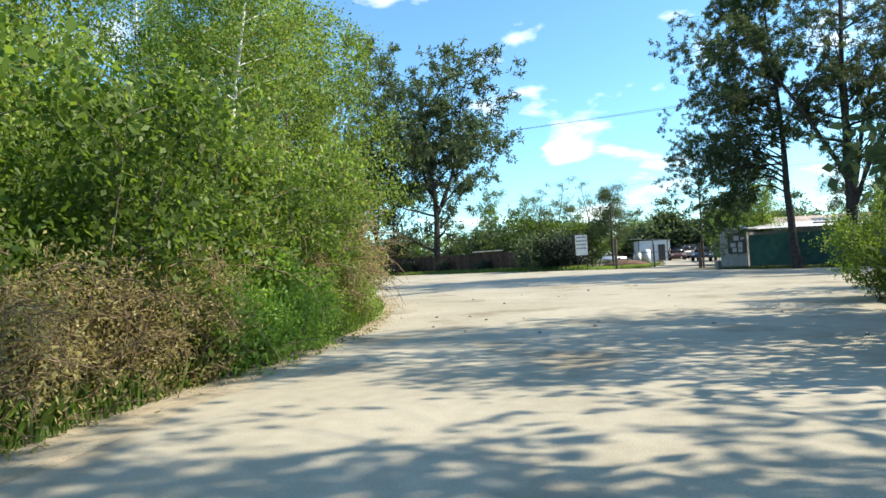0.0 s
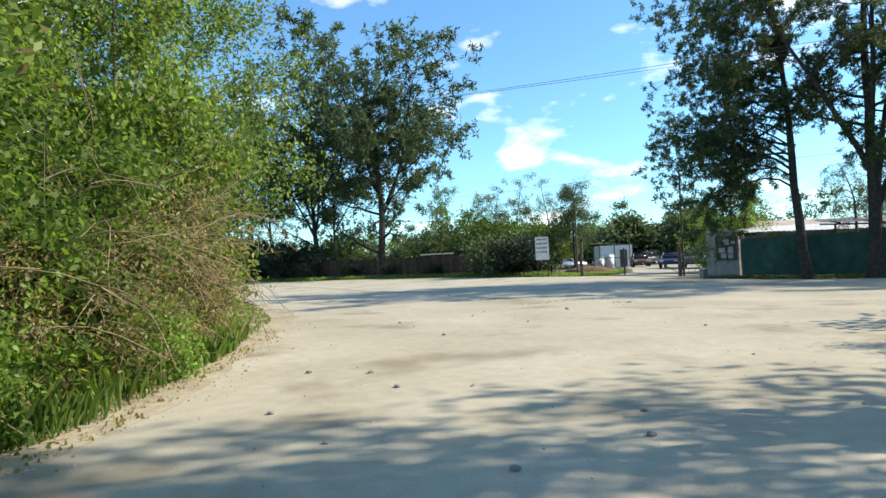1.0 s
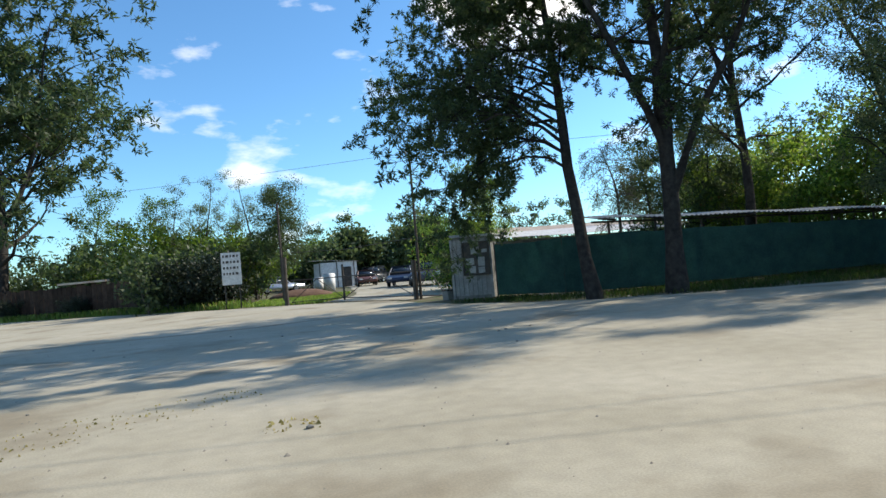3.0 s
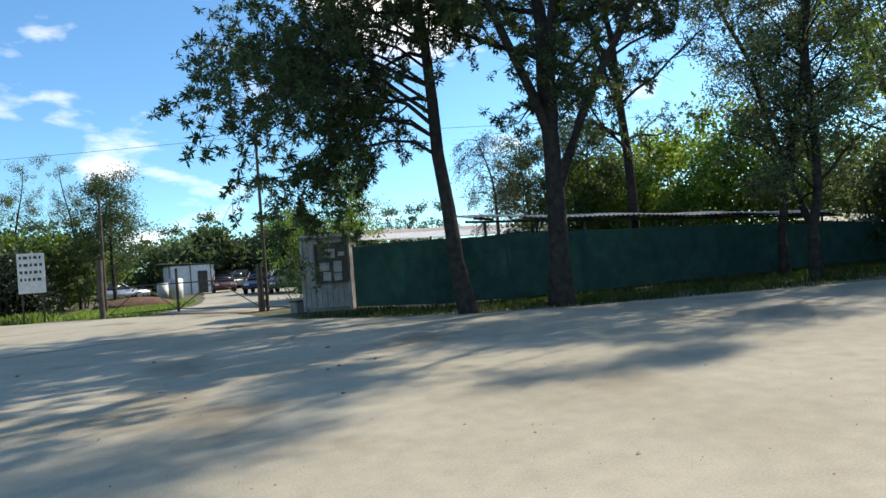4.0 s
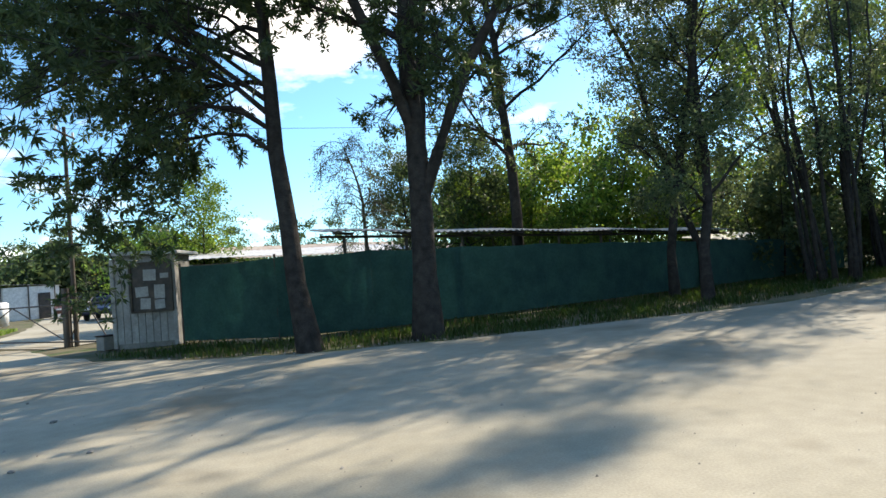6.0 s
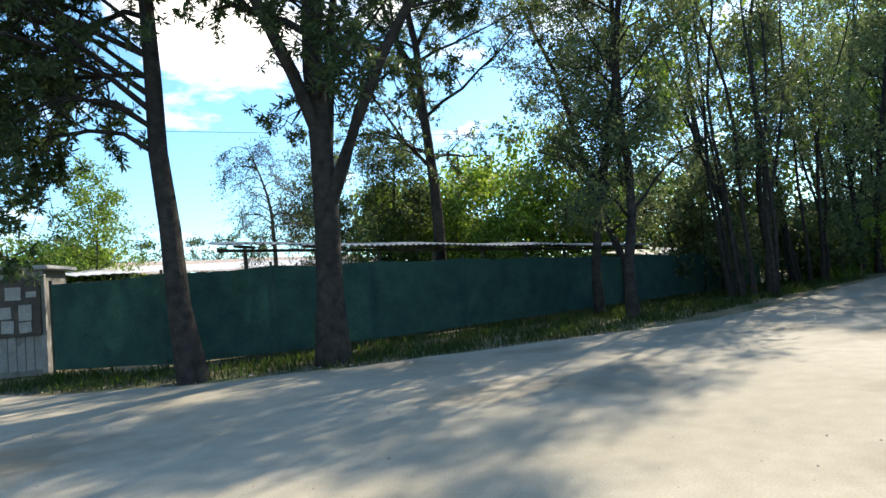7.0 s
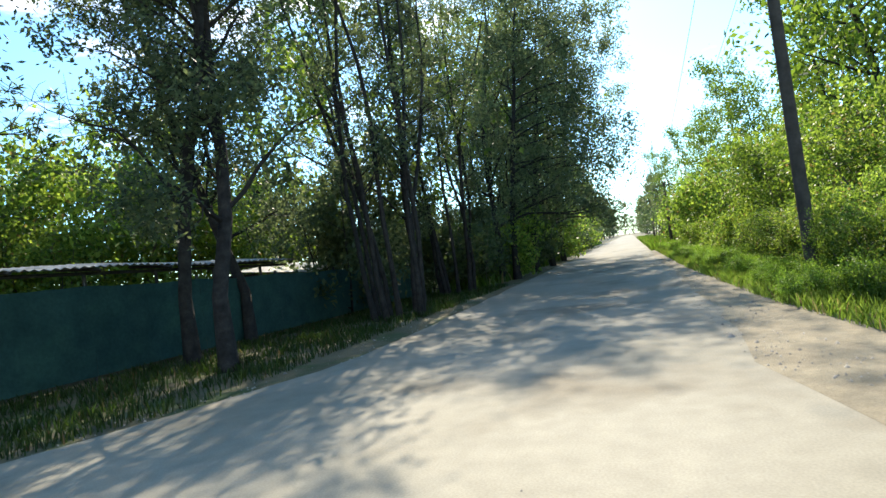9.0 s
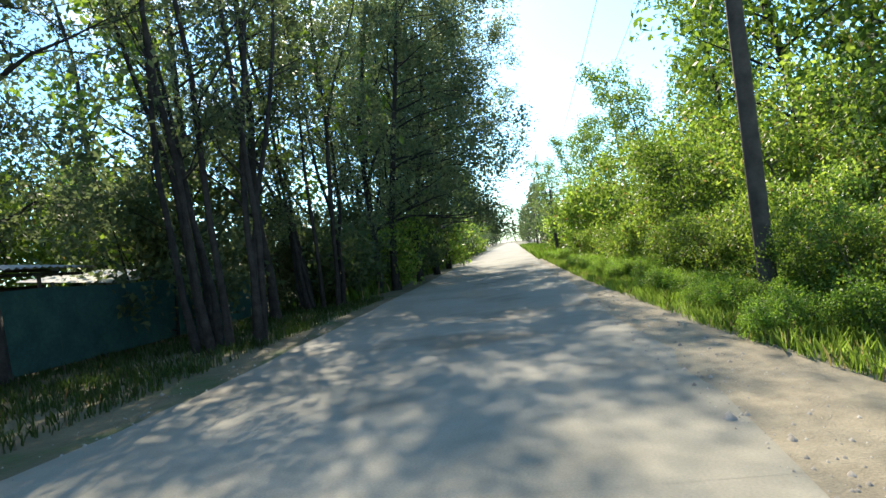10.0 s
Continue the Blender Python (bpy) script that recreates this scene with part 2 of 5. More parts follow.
GLASS_DARK = material("dark_window_glass", (0.02, 0.025, 0.03), 0.08, bump=0, spec=0.6)


# ---- mesh helpers ----
def mesh_object(name, verts, faces, mat, parent=None, label="", smooth=False):
    me = bpy.data.meshes.new(name)
    me.from_pydata(verts, [], faces)
    me.materials.append(mat)
    if smooth:
        me.polygons.foreach_set("use_smooth", [True] * len(me.polygons))
    ob = new(name, me)
    if parent:
        ob.parent = parent
    if label:
        ob["label"] = label
    return ob


def array_object(name, verts, quads, mat, parent=None, label="", smooth=False):
    """Many faces of one corner count at once, from arrays."""
    verts, quads = np.asarray(verts, np.float32), np.asarray(quads, np.int32)
    me = bpy.data.meshes.new(name)
    k = quads.shape[1]
    me.vertices.add(len(verts))
    me.vertices.foreach_set("co", verts.ravel())
    me.loops.add(quads.size)
    me.loops.foreach_set("vertex_index", quads.ravel())
    me.polygons.add(len(quads))
    me.polygons.foreach_set("loop_start", np.arange(0, quads.size, k, dtype=np.int32))
    if smooth:
        me.polygons.foreach_set("use_smooth", np.ones(len(quads), bool))
    me.materials.append(mat)
    me.update(calc_edges=True)
    ob = new(name, me)
    if parent:
        ob.parent = parent
    if label:
        ob["label"] = label
    return ob


def part(name, bm, mat, parent=None, label="", smooth=False):
    me = bpy.data.meshes.new(name)
    bm.to_mesh(me)
    bm.free()
    me.materials.append(mat)
    if smooth:
        me.polygons.foreach_set("use_smooth", [True] * len(me.polygons))
    ob = new(name, me)
    if parent:
        ob.parent = parent
    if label:
        ob["label"] = label
    return ob


def box_bm(sx, sy, sz, at=(0, 0, 0), bevel=0.0, rz=0.0):
    """A box that stands on at, with softened edges."""
    bm = bmesh.new()
    bmesh.ops.create_cube(bm, size=1)
    bmesh.ops.scale(bm, vec=(sx, sy, sz), verts=bm.verts)
    if bevel:
        bmesh.ops.bevel(bm, geom=bm.edges[:], offset=bevel, segments=2, affect="EDGES")
    bmesh.ops.translate(bm, vec=(0, 0, sz / 2), verts=bm.verts)
    bm.transform(pose(*at, 0, 0, rz))
    return bm


def tube_arrays(lines, sides=6):
    """Tapered tubes round polylines of (points, radii): verts and quads."""
    vs, fs, base = [], [], 0
    ang = np.arange(sides) * 2 * np.pi / sides
    ca, sa = np.cos(ang), np.sin(ang)
    for pts, rad in lines:
        pts, rad = np.asarray(pts, float), np.asarray(rad, float)
        n = len(pts)
        d = np.gradient(pts, axis=0)
        d /= np.linalg.norm(d, axis=1)[:, None] + 1e-9
        ref = np.where(np.abs(d[:, 2:3]) > 0.9, np.array([[1.0, 0, 0]]), np.array([[0, 0, 1.0]]))
        u = np.cross(d, ref)
        u /= np.linalg.norm(u, axis=1)[:, None] + 1e-9
        v = np.cross(d, u)
        ring = pts[:, None] + rad[:, None, None] * (u[:, None] * ca[None, :, None] + v[:, None] * sa[None, :, None])
        vs.append(ring.reshape(-1, 3))
        i = np.arange(n - 1)[:, None] * sides
        j = np.arange(sides)[None]
        k = (j + 1) % sides
        fs.append((np.stack([i + j, i + k, i + sides + k, i + sides + j], -1) + base).reshape(-1, 4))
        base += n * sides
    return np.concatenate(vs), np.concatenate(fs)


def leaf_arrays(rng, centres, length, width, up=0.5, axis=None):
    """One folded four-cornered leaf at each centre."""
    n = len(centres)
    if axis is None:
        axis = rng.normal(size=(n, 3))
        axis[:, 2] -= 0.35
        axis /= np.linalg.norm(axis, axis=1)[:, None]
    nor = rng.normal(size=(n, 3))
    nor[:, 2] += up
    side = np.cross(axis, nor)
    side /= np.linalg.norm(side, axis=1)[:, None] + 1e-9
    ln = length * rng.uniform(0.6, 1.25, (n, 1))
    wd = width * rng.uniform(0.7, 1.2, (n, 1))
    a = centres - axis * ln * 0.5
    b = centres + side * wd * 0.5 - axis * ln * 0.08
    c = centres + axis * ln * 0.5
    d = centres - side * wd * 0.5 - axis * ln * 0.08
    verts = np.stack([a, b, c, d], 1).reshape(-1, 3)
    return verts, np.arange(4 * n).reshape(-1, 4)


def bend(rng, start, way, length, n, rise=0.0, wobble=0.12):
    """A branch's line: it starts along way and bends up (or down) by rise."""
    p, d, out = np.array(start, float), np.array(way, float), []
    d /= np.linalg.norm(d)
    step = length / (n - 1)
    for _ in range(n):
        out.append(p.copy())
        p = p + d * step
        d = d + rng.normal(size=3) * wobble + np.array([0, 0, rise / n])
        d /= np.linalg.norm(d)
    return np.array(out)


def grown(seed, height, r0, lean=(0, 0), bare=0.3, limbs=16, limb_len=4.0, up=0.6, rise=0.4, subs=5, twigs=4, leaves=30, leaf=(0.1, 0.05), spread=0.28, top=0.35, stems=1, stem_out=0.25, forks=0, fork_at=3, fork_out=0.55, wobble=0.1, tuft=1.0, twig_tubes=True, bias=(0, 0), foot=0.4, arms=(), rosette=False, fork_bare=0.25):
    """Wood lines and leaf centres of a tree: stems, limbs, side limbs, twigs, leaves round the twigs."""
    rng = np.random.default_rng(seed)
    wood, fine, spots, rays = [], [], [], []
    trunks = []
    for s in range(stems):
        a = rng.uniform(0, 2 * np.pi) if stems > 1 else 0
        out = stem_out * rng.uniform(0.4, 1.0) if stems > 1 else 0
        way = np.array([lean[0] / height + out * np.cos(a), lean[1] / height + out * np.sin(a), 1.0])
        h = height * (rng.uniform(0.75, 1.0) if stems > 1 else 1)
        pts = bend(rng, (foot * (stems > 1) * rng.uniform(0.2, 1) * np.cos(a), foot * (stems > 1) * rng.uniform(0.2, 1) * np.sin(a), -0.15), way, h, 12, 0.12, wobble * 0.35)
        t = np.linspace(0, 1, 12)
        rad = r0 * ((1 - t) ** 0.8 * 0.88 + 0.05)
        rad[0] *= 1.35
        trunks.append((pts, rad, h))
        for f in range(forks):
            i = fork_at + f % 3
            az = 1.2 + f * 6.28 / forks + rng.uniform(-0.5, 0.5)
            w2 = np.array([fork_out * np.cos(az), fork_out * np.sin(az), 1.0])
            p2 = bend(rng, pts[i], w2, h * rng.uniform(0.5, 0.66), 9, 0.25, wobble * 0.5)
            r2 = rad[i] * 0.62 * (np.linspace(1, 0.08, 9) ** 0.8)
            trunks.append((p2, r2, h * 0.6))
    for pts, rad, h in trunks:
        wood.append((pts, rad))
        own = max(3, int(limbs * h / height / max(1, len(trunks)) ** 0.6))
        az = rng.uniform(0, 6.28)
        fixed = list(arms) if len(pts) == 12 else []
        for k in range(own + len(fixed)):
            s = bare + (1 - bare) * (k + rng.uniform(0.1, 0.9)) / own
            s = min(s, 0.97) if len(pts) == 12 else min(max(s, fork_bare), 0.97)
            arm = fixed[k - own] if k >= own else None
            if arm:
                s = arm[0]
            f = s * (len(pts) - 1)
            i = int(f)
            start = pts[i] + (pts[min(i + 1, len(pts) - 1)] - pts[i]) * (f - i)
            az += 2.4 + rng.uniform(-0.5, 0.5)
            g = (1 - s) ** 0.6 * (1 - top) + top
            ln = limb_len * g * rng.uniform(0.65, 1.15)
            way = np.array([np.cos(az) + bias[0], np.sin(az) + bias[1], up * rng.uniform(0.5, 1.3)])
            ln *= 0.55 + 0.45 * np.hypot(way[0], way[1]) if bias != (0, 0) else 1.0
            droop = rise
            if arm:
                ln, droop = arm[2], arm[4]
                way = np.array([math.cos(radians(arm[1])), math.sin(radians(arm[1])), arm[3]])
            p1 = bend(rng, start, way, ln, 7, droop, wobble * (1.15 if arm else 1))
            r1 = max(0.012, rad[i] * (rng.uniform(0.24, 0.38) if arm else 0.42)) * np.linspace(1, 0.16, 7)
            wood.append((p1, r1))
            for q in range(subs):
                u = rng.uniform(0.3, 1.0) if q else 1.0
                j = min(5, int(u * 6))
                d = p1[j + 1] - p1[j]
                d = d / np.linalg.norm(d) + rng.normal(size=3) * 0.6
                p2 = bend(rng, p1[j + 1] if u == 1.0 else p1[j], d, ln * rng.uniform(0.25, 0.45), 5, rise * 0.6, wobble * 1.3)
                if twig_tubes or r1[j] > 0.02:
                    wood.append((p2, max(0.006, r1[j] * 0.5) * np.linspace(1, 0.25, 5)))
                for w in range(twigs):
                    j2 = rng.integers(1, 5)
                    d2 = p2[j2] - p2[j2 - 1]
                    d2 = d2 / np.linalg.norm(d2) + rng.normal(size=3) * 0.75
                    p3 = bend(rng, p2[j2], d2, max(0.3, ln * 0.16) * rng.uniform(0.6, 1.3), 4, rise * 0.3, 0.15)
                    if twig_tubes:
                        fine.append((p3, np.linspace(0.007, 0.003, 4)))
                    if leaves and (tuft == 1.0 or rng.uniform() < tuft):
                        m = rng.poisson(leaves if rosette else leaves / tuft)
                        if rosette:
                            ray = rng.normal(size=(m, 3))
                            ray[:, 2] -= 0.2
                            ray /= np.linalg.norm(ray, axis=1)[:, None]
                            rays.append(ray)
                            spots.append(p3[rng.integers(2, 4, m)] + ray * leaf[0] * rng.uniform(0.35, 0.8, (m, 1)))
                            continue
                        pick = p3[rng.integers(0 if tuft == 1.0 else 1, 4, m)]
                        spots.append(pick + rng.normal(size=(m, 3)) * spread * rng.uniform(0.6, 1.2))
    return rng, wood, fine, (np.concatenate(spots) if spots else np.zeros((0, 3))), (np.concatenate(rays) if rays else None)


def tree(name, at, label, seed, bark, leaf_mat, category="tree", sides=7, leaf=(0.1, 0.05), scale=1.0, rz=0.0, group="", **kw):
    rng, wood, fine, spots, rays = grown(seed, leaf=leaf, **kw)
    root = tagged(new(name), label, category, group)
    root.matrix_world = Matrix.LocRotScale(Vector(at), Euler((0, 0, radians(rz))), (scale,) * 3)
    v, f = tube_arrays(wood, sides)
    if kw.get("stems", 1) > 3:
        array_object("stem_wood", v, f, bark, root, smooth=True)["kind"] = "stuff"
    else:
        array_object("trunk", v, f, bark, root, smooth=True)
    if fine:
        v, f = tube_arrays(fine, 3)
        array_object("twig_wood", v, f, bark, root)["kind"] = "stuff"
    if len(spots):
        v, f = leaf_arrays(rng, spots, *leaf, axis=rays)
        array_object("crown", v, f, leaf_mat, root)["kind"] = "stuff"
    return root


def again(ob, x, y, s=1.0, rz=0.0, label="", z=0.0):
    c = copy_thing(ob, pose(x, y, z, 0, 0, rz))
    c.scale = (s, s, s * random.uniform(0.9, 1.1))
    if label:
        c["label"] = label
    return c


# ---- ground, plaza, road ----
def flat(name, outline, z, mat, label):
    bm = bmesh.new()
    face = bm.faces.new([bm.verts.new((x, y, z)) for x, y in outline])
    bmesh.ops.triangulate(bm, faces=[face])
    return tagged(part(name, bm, mat), label, "ground", kind="structure")


def ragged(points, amount, step, seed):
    """An outline with many small irregular corners."""
    rng, out = random.Random(seed), []
    for (ax, ay), (bx, by) in zip(points, points[1:] + points[:1]):
        n = max(1, int(math.hypot(bx - ax, by - ay) / step))
        for i in range(n):
            t = i / n
            out.append((ax + (bx - ax) * t + rng.uniform(-amount, amount), ay + (by - ay) * t + rng.uniform(-amount, amount)))
    return out


n_g = 60
gx = np.sign(np.linspace(-1, 1, n_g)) * np.abs(np.linspace(-1, 1, n_g)) ** 3 * 1500
gv = np.array([(x + 15, y + 15, -0.03) for y in gx for x in gx])
gi = np.arange((n_g - 1) * n_g).reshape(n_g - 1, n_g)[:, :-1].ravel()
ground = array_object("ground", gv, np.stack([gi, gi + 1, gi + n_g + 1, gi + n_g], -1), SOIL)
tagged(ground, "dark earth with sparse weeds and leaf litter", "ground", kind="structure")

PLAZA = [(4.2, -40), (4.5, -9), (4.3, -5.5), (4.2, -3), (3.2, 0), (2.5, 2.4), (1.4, 6.2), (-2, 12), (-14, 29), (-37, 59.5), (-33, 58.4), (-20, 54.0), (-8, 49.8), (0.2, 43.2), (4.5, 38.5), (8.0, 34.5), (12.2, 31.5), (14.9, 27.6), (15.4, 24.0), (15.9, 21.4), (17.0, 19.2), (18.6, 17.4), (20.6, 16.0), (23.2, 14.9), (25.6, 13.9), (27.6, 13.2), (29.5, 12.92), (29.5, 8.06), (24.5, 7.6), (20, 5.4), (16.2, 2.0), (14.2, -1.8), (13.3, -6), (12.6, -40)]
flat("plaza", ragged(PLAZA, 0.12, 0.7, 3), 0.0, SAND, "wide pale sandy yard surface with thin dust")
flat("road", [(26.5, 7.75)] + ragged([(26.6, 7.75), (420, 8.6)], 0.05, 1.0, 5)[:394] + [(420, 8.6), (420, 13.6)] + ragged([(419, 13.6), (26.7, 12.95)], 0.05, 1.0, 7)[:392] + [(26.5, 12.95)], 0.0008, SAND, "straight narrow dusty asphalt road")
flat("shoulder", ragged([(22.5, 6.1), (27, 6.7), (31, 7.05), (40, 7.4), (60, 7.6), (400, 8.3), (400, 8.68), (29, 7.9), (26, 7.98), (24, 7.75), (22.3, 6.9)], 0.1, 0.8, 6), 0.001, SHOULDER, "bare sandy road shoulder")
flat("driveway", ragged([(13.0, 32.5), (15.6, 26.8), (17.2, 27.4), (21.5, 36), (26, 60), (26, 84), (19, 84), (17.4, 58), (15.9, 44), (14.8, 37)], 0.15, 0.8, 8), -0.004, SAND, "pale sandy driveway behind the gate")
flat("side_strip", ragged([(4.8, -40), (4.8, -9), (4.5, -5.5), (4.4, -3), (3.5, 0), (2.8, 2.4), (1.7, 6.4), (-1.9, 12), (-3.4, 11), (0.2, 6.2), (1.6, -0.6), (2.2, -5), (1.0, -14), (1.0, -40)], 0.08, 0.5, 9), 0.004, EDGE_SOIL, "bare brown soil strip with litter along the thicket")
# ---- grass ----
def grass(name, outline, count, tall, wide, label, seed, mat=GRASS, z=0.0, even=False):
    """Grass blades over a patch, each a bent two-faced blade."""
    rng = np.random.default_rng(seed)
    xy = np.array(outline, float)
    lo, hi = xy.min(0), xy.max(0)
    p = rng.uniform(lo, hi, (count * 3, 2))
    inside = np.zeros(len(p), bool)
    for (ax, ay), (bx, by) in zip(xy, np.roll(xy, -1, 0)):
        cross = (ay > p[:, 1]) != (by > p[:, 1])
        at_x = (bx - ax) * (p[:, 1] - ay) / (by - ay + 1e-9) + ax
        inside ^= cross & (p[:, 0] < at_x)
    p = p[inside]
    tuft = np.sin(p[:, 0] * 2.1 + 1.3 * np.sin(p[:, 1] * 1.7)) * np.cos(p[:, 1] * 2.6 + np.sin(p[:, 0]))
    p = p[(rng.uniform(-1.2, 0.9, len(p)) < tuft) | even][:count]
    n = len(p)
    h = tall * rng.uniform(0.4, 1.2, n)
    a = rng.uniform(0, 2 * np.pi, n)
    base = np.c_[p, np.full(n, z - 0.03)]
    side = np.c_[np.cos(a), np.sin(a), np.zeros(n)] * (wide * rng.uniform(0.6, 1.3, n))[:, None]
    lean = np.c_[-np.sin(a), np.cos(a), np.zeros(n)] * (h * rng.uniform(-0.6, 0.6, n))[:, None]
    up = np.c_[np.zeros(n), np.zeros(n), h]
    v = np.stack([base - side, base + side, base + lean * 0.35 + up * 0.6 + side * 0.7, base + lean + up, base + lean * 0.35 + up * 0.6 - side * 0.7], 1).reshape(-1, 3)
    f = np.arange(5 * n).reshape(-1, 5)
    return tagged(array_object(name, v, f, mat), label, "grass", kind="stuff")


# ---- trees of the yard front ----
tree("locust_tree", (18.9, 17.75, 0), "leaning dark locust tree with feathery leaves beside the screened fence", 11, BARK_DARK, LEAF_LOCUST, height=15, r0=0.215, lean=(-0.75, 3.35), bare=0.36, limbs=26, limb_len=4.0, up=0.6, rise=-0.7, subs=11, twigs=7, leaves=46, leaf=(0.175, 0.048), rosette=True, tuft=0.88, sides=9, bias=(-0.8, 0.42), top=0.6, wobble=0.16, arms=[(0.3, 122, 5.0, 0.7, -2.3), (0.34, 150, 5.4, 0.8, -2.5), (0.27, 140, 4.2, 0.75, -1.9), (0.3, 160, 4.6, 0.8, -2.1), (0.32, 172, 5.0, 0.85, -1.9), (0.36, 128, 5.2, 0.8, -1.8), (0.39, 145, 5.0, 0.85, -2.0), (0.42, 156, 5.6, 0.85, -1.5), (0.47, 135, 5.0, 0.8, -1.5), (0.52, 168, 5.2, 0.8, -1.2)])
tree("locust_tree", (20.95, 16.9, 0), "thick forked dark locust tree beside the screened fence", 12, BARK_DARK, LEAF_LOCUST, height=15, r0=0.28, lean=(0.6, 0.3), bare=0.3, limbs=46, limb_len=3.7, up=0.5, rise=-0.3, top=0.6, wobble=0.15, subs=9, twigs=6, leaves=32, leaf=(0.17, 0.047), rosette=True, tuft=0.66, forks=4, fork_at=2, fork_out=0.42, fork_bare=0.24, sides=9)
tree("locust_tree", (27.5, 20.95, 0), "slender forked locust tree behind the long shed", 13, BARK_DARK, LEAF_LOCUST, height=16, r0=0.22, bare=0.24, limbs=42, limb_len=4.6, up=0.6, rise=0.1, top=0.6, wobble=0.16, subs=9, twigs=7, leaves=24, leaf=(0.18, 0.05), rosette=True, tuft=0.55, forks=3, fork_at=4, fork_bare=0.3)
slim = tree("woodland_tree", (29.4, 16.9, 0), "slender dark woodland tree with thin foliage", 14, BARK_DARK, LEAF_DARK, height=15, r0=0.14, bare=0.16, limbs=34, limb_len=2.8, up=0.85, rise=-0.1, subs=6, twigs=4, leaves=24, leaf=(0.12, 0.055), spread=0.2, tuft=0.4, wobble=0.26)
clump = tree("clump_tree", (34.2, 14.6, 0), "many-stemmed dark willow clump beside the road", 15, BARK_DARK, LEAF_DARK, height=14, r0=0.075, stems=9, stem_out=0.15, foot=0.9, bare=0.22, limbs=26, limb_len=2.6, up=0.9, rise=0.4, subs=5, twigs=3, leaves=20, leaf=(0.125, 0.06), spread=0.22, tuft=0.5, wobble=0.18)
wood_far = tree("woodland_tree", (40, 18.5, 0), "tall woodland tree with a loose leafy crown", 18, BARK_DARK, LEAF_MID, height=15, r0=0.2, bare=0.12, limbs=24, limb_len=4.2, up=0.55, rise=0.2, subs=4, twigs=4, leaves=12, leaf=(0.32, 0.16), spread=0.4, twig_tubes=False, sides=4)
wood_dark = tree("woodland_tree", (44, 24, 0), "tall dark woodland tree with a loose crown", 19, BARK_DARK, LEAF_DARK, height=16, r0=0.19, bare=0.15, limbs=22, limb_len=4.0, up=0.7, rise=0.1, subs=5, twigs=3, leaves=18, leaf=(0.19, 0.085), spread=0.28, tuft=0.45, wobble=0.2, forks=1, twig_tubes=False, sides=4)
big = tree("broad_tree", (-8.1, 53.6, 0), "broad old tree with an open dark crown", 16, BARK_DARK, LEAF_LOCUST, height=24, r0=0.48, bare=0.1, limbs=52, limb_len=8.5, up=0.5, rise=0.1, subs=7, twigs=5, leaves=16, leaf=(0.6, 0.18), rosette=True, tuft=0.9, twig_tubes=False, forks=4, sides=5, top=0.7, wobble=0.15)
small = tree("drooping_tree", (11.3, 44.5, 0), "small tree with thin drooping twigs behind the sign", 17, BARK_DARK, LEAF_LOCUST, height=7.6, r0=0.13, bare=0.3, limbs=24, limb_len=2.3, up=0.6, rise=-1.1, subs=6, twigs=5, leaves=22, leaf=(0.15, 0.06), tuft=0.5)
tree("bare_tree", (23.2, 23.0, 0), "half-dead tree with bare drooping twigs behind the shed", 20, BARK_GREY, LEAF_DARK, height=5.6, r0=0.1, bare=0.45, limbs=26, limb_len=1.7, up=0.7, rise=-2.4, subs=6, twigs=6, leaves=4, leaf=(0.08, 0.03), spread=0.12, tuft=0.4, wobble=0.2)
# ---- shrubs and thicket ----
near_kw = dict(stem_out=0.5, foot=0.7, bare=0.05, limbs=34, up=0.5, subs=3, twigs=3, spread=0.21, twig_tubes=False)
shrub_a = tree("shrub", (1.9, -6.0, 0), "bright green leafy shrub in the roadside thicket", 31, BARK_GREY, LEAF_BRIGHT, "shrub", 4, (0.125, 0.068), height=4.6, r0=0.035, stems=12, limb_len=1.3, rise=0.1, leaves=26, group="thicket shrubs", **near_kw)
shrub_b = tree("shrub", (0.9, -1.6, 0), "dense mid-green shrub in the roadside thicket", 32, BARK_GREY, LEAF_MID, "shrub", 4, (0.12, 0.066), height=4.0, r0=0.03, stems=13, limb_len=1.3, rise=-0.1, leaves=26, group="thicket shrubs", **near_kw)
shrub_far = tree("shrub", (64, 3.4, 0), "rounded green shrub beside the road", 34, BARK_GREY, LEAF_BRIGHT, "shrub", 3, (0.26, 0.15), height=4.2, r0=0.04, stems=8, stem_out=0.5, foot=0.9, bare=0.02, limbs=18, limb_len=1.6, up=0.5, rise=0.0, subs=3, twigs=3, leaves=13, spread=0.32, twig_tubes=False)
shrub_mid = tree("shrub", (33.5, 25, 0), "leafy green shrub behind the fence", 39, BARK_GREY, LEAF_BRIGHT, "shrub", 3, (0.15, 0.085), height=4.2, r0=0.04, stems=9, stem_out=0.5, foot=0.9, bare=0.02, limbs=24, limb_len=1.5, up=0.5, rise=0.0, subs=4, twigs=4, leaves=16, spread=0.24, twig_tubes=False)
shrub_dark = tree("shrub", (4.4, 38.6, 0), "dark dense shrub along the yard front", 35, BARK_GREY, LEAF_LOCUST, "shrub", 3, (0.3, 0.17), height=3.6, r0=0.04, stems=7, stem_out=0.55, foot=1.0, bare=0.02, limbs=16, limb_len=1.6, up=0.5, rise=0.0, subs=3, twigs=3, leaves=8, spread=0.32, twig_tubes=False)
shrub_green = tree("shrub", (0.4, 50.5, 0), "mid-green leafy shrub along the yard front", 41, BARK_GREY, LEAF_MID, "shrub", 3, (0.24, 0.13), height=4.0, r0=0.04, stems=8, stem_out=0.5, foot=0.9, bare=0.02, limbs=18, limb_len=1.7, up=0.5, rise=0.0, subs=3, twigs=3, leaves=14, spread=0.32, twig_tubes=False)
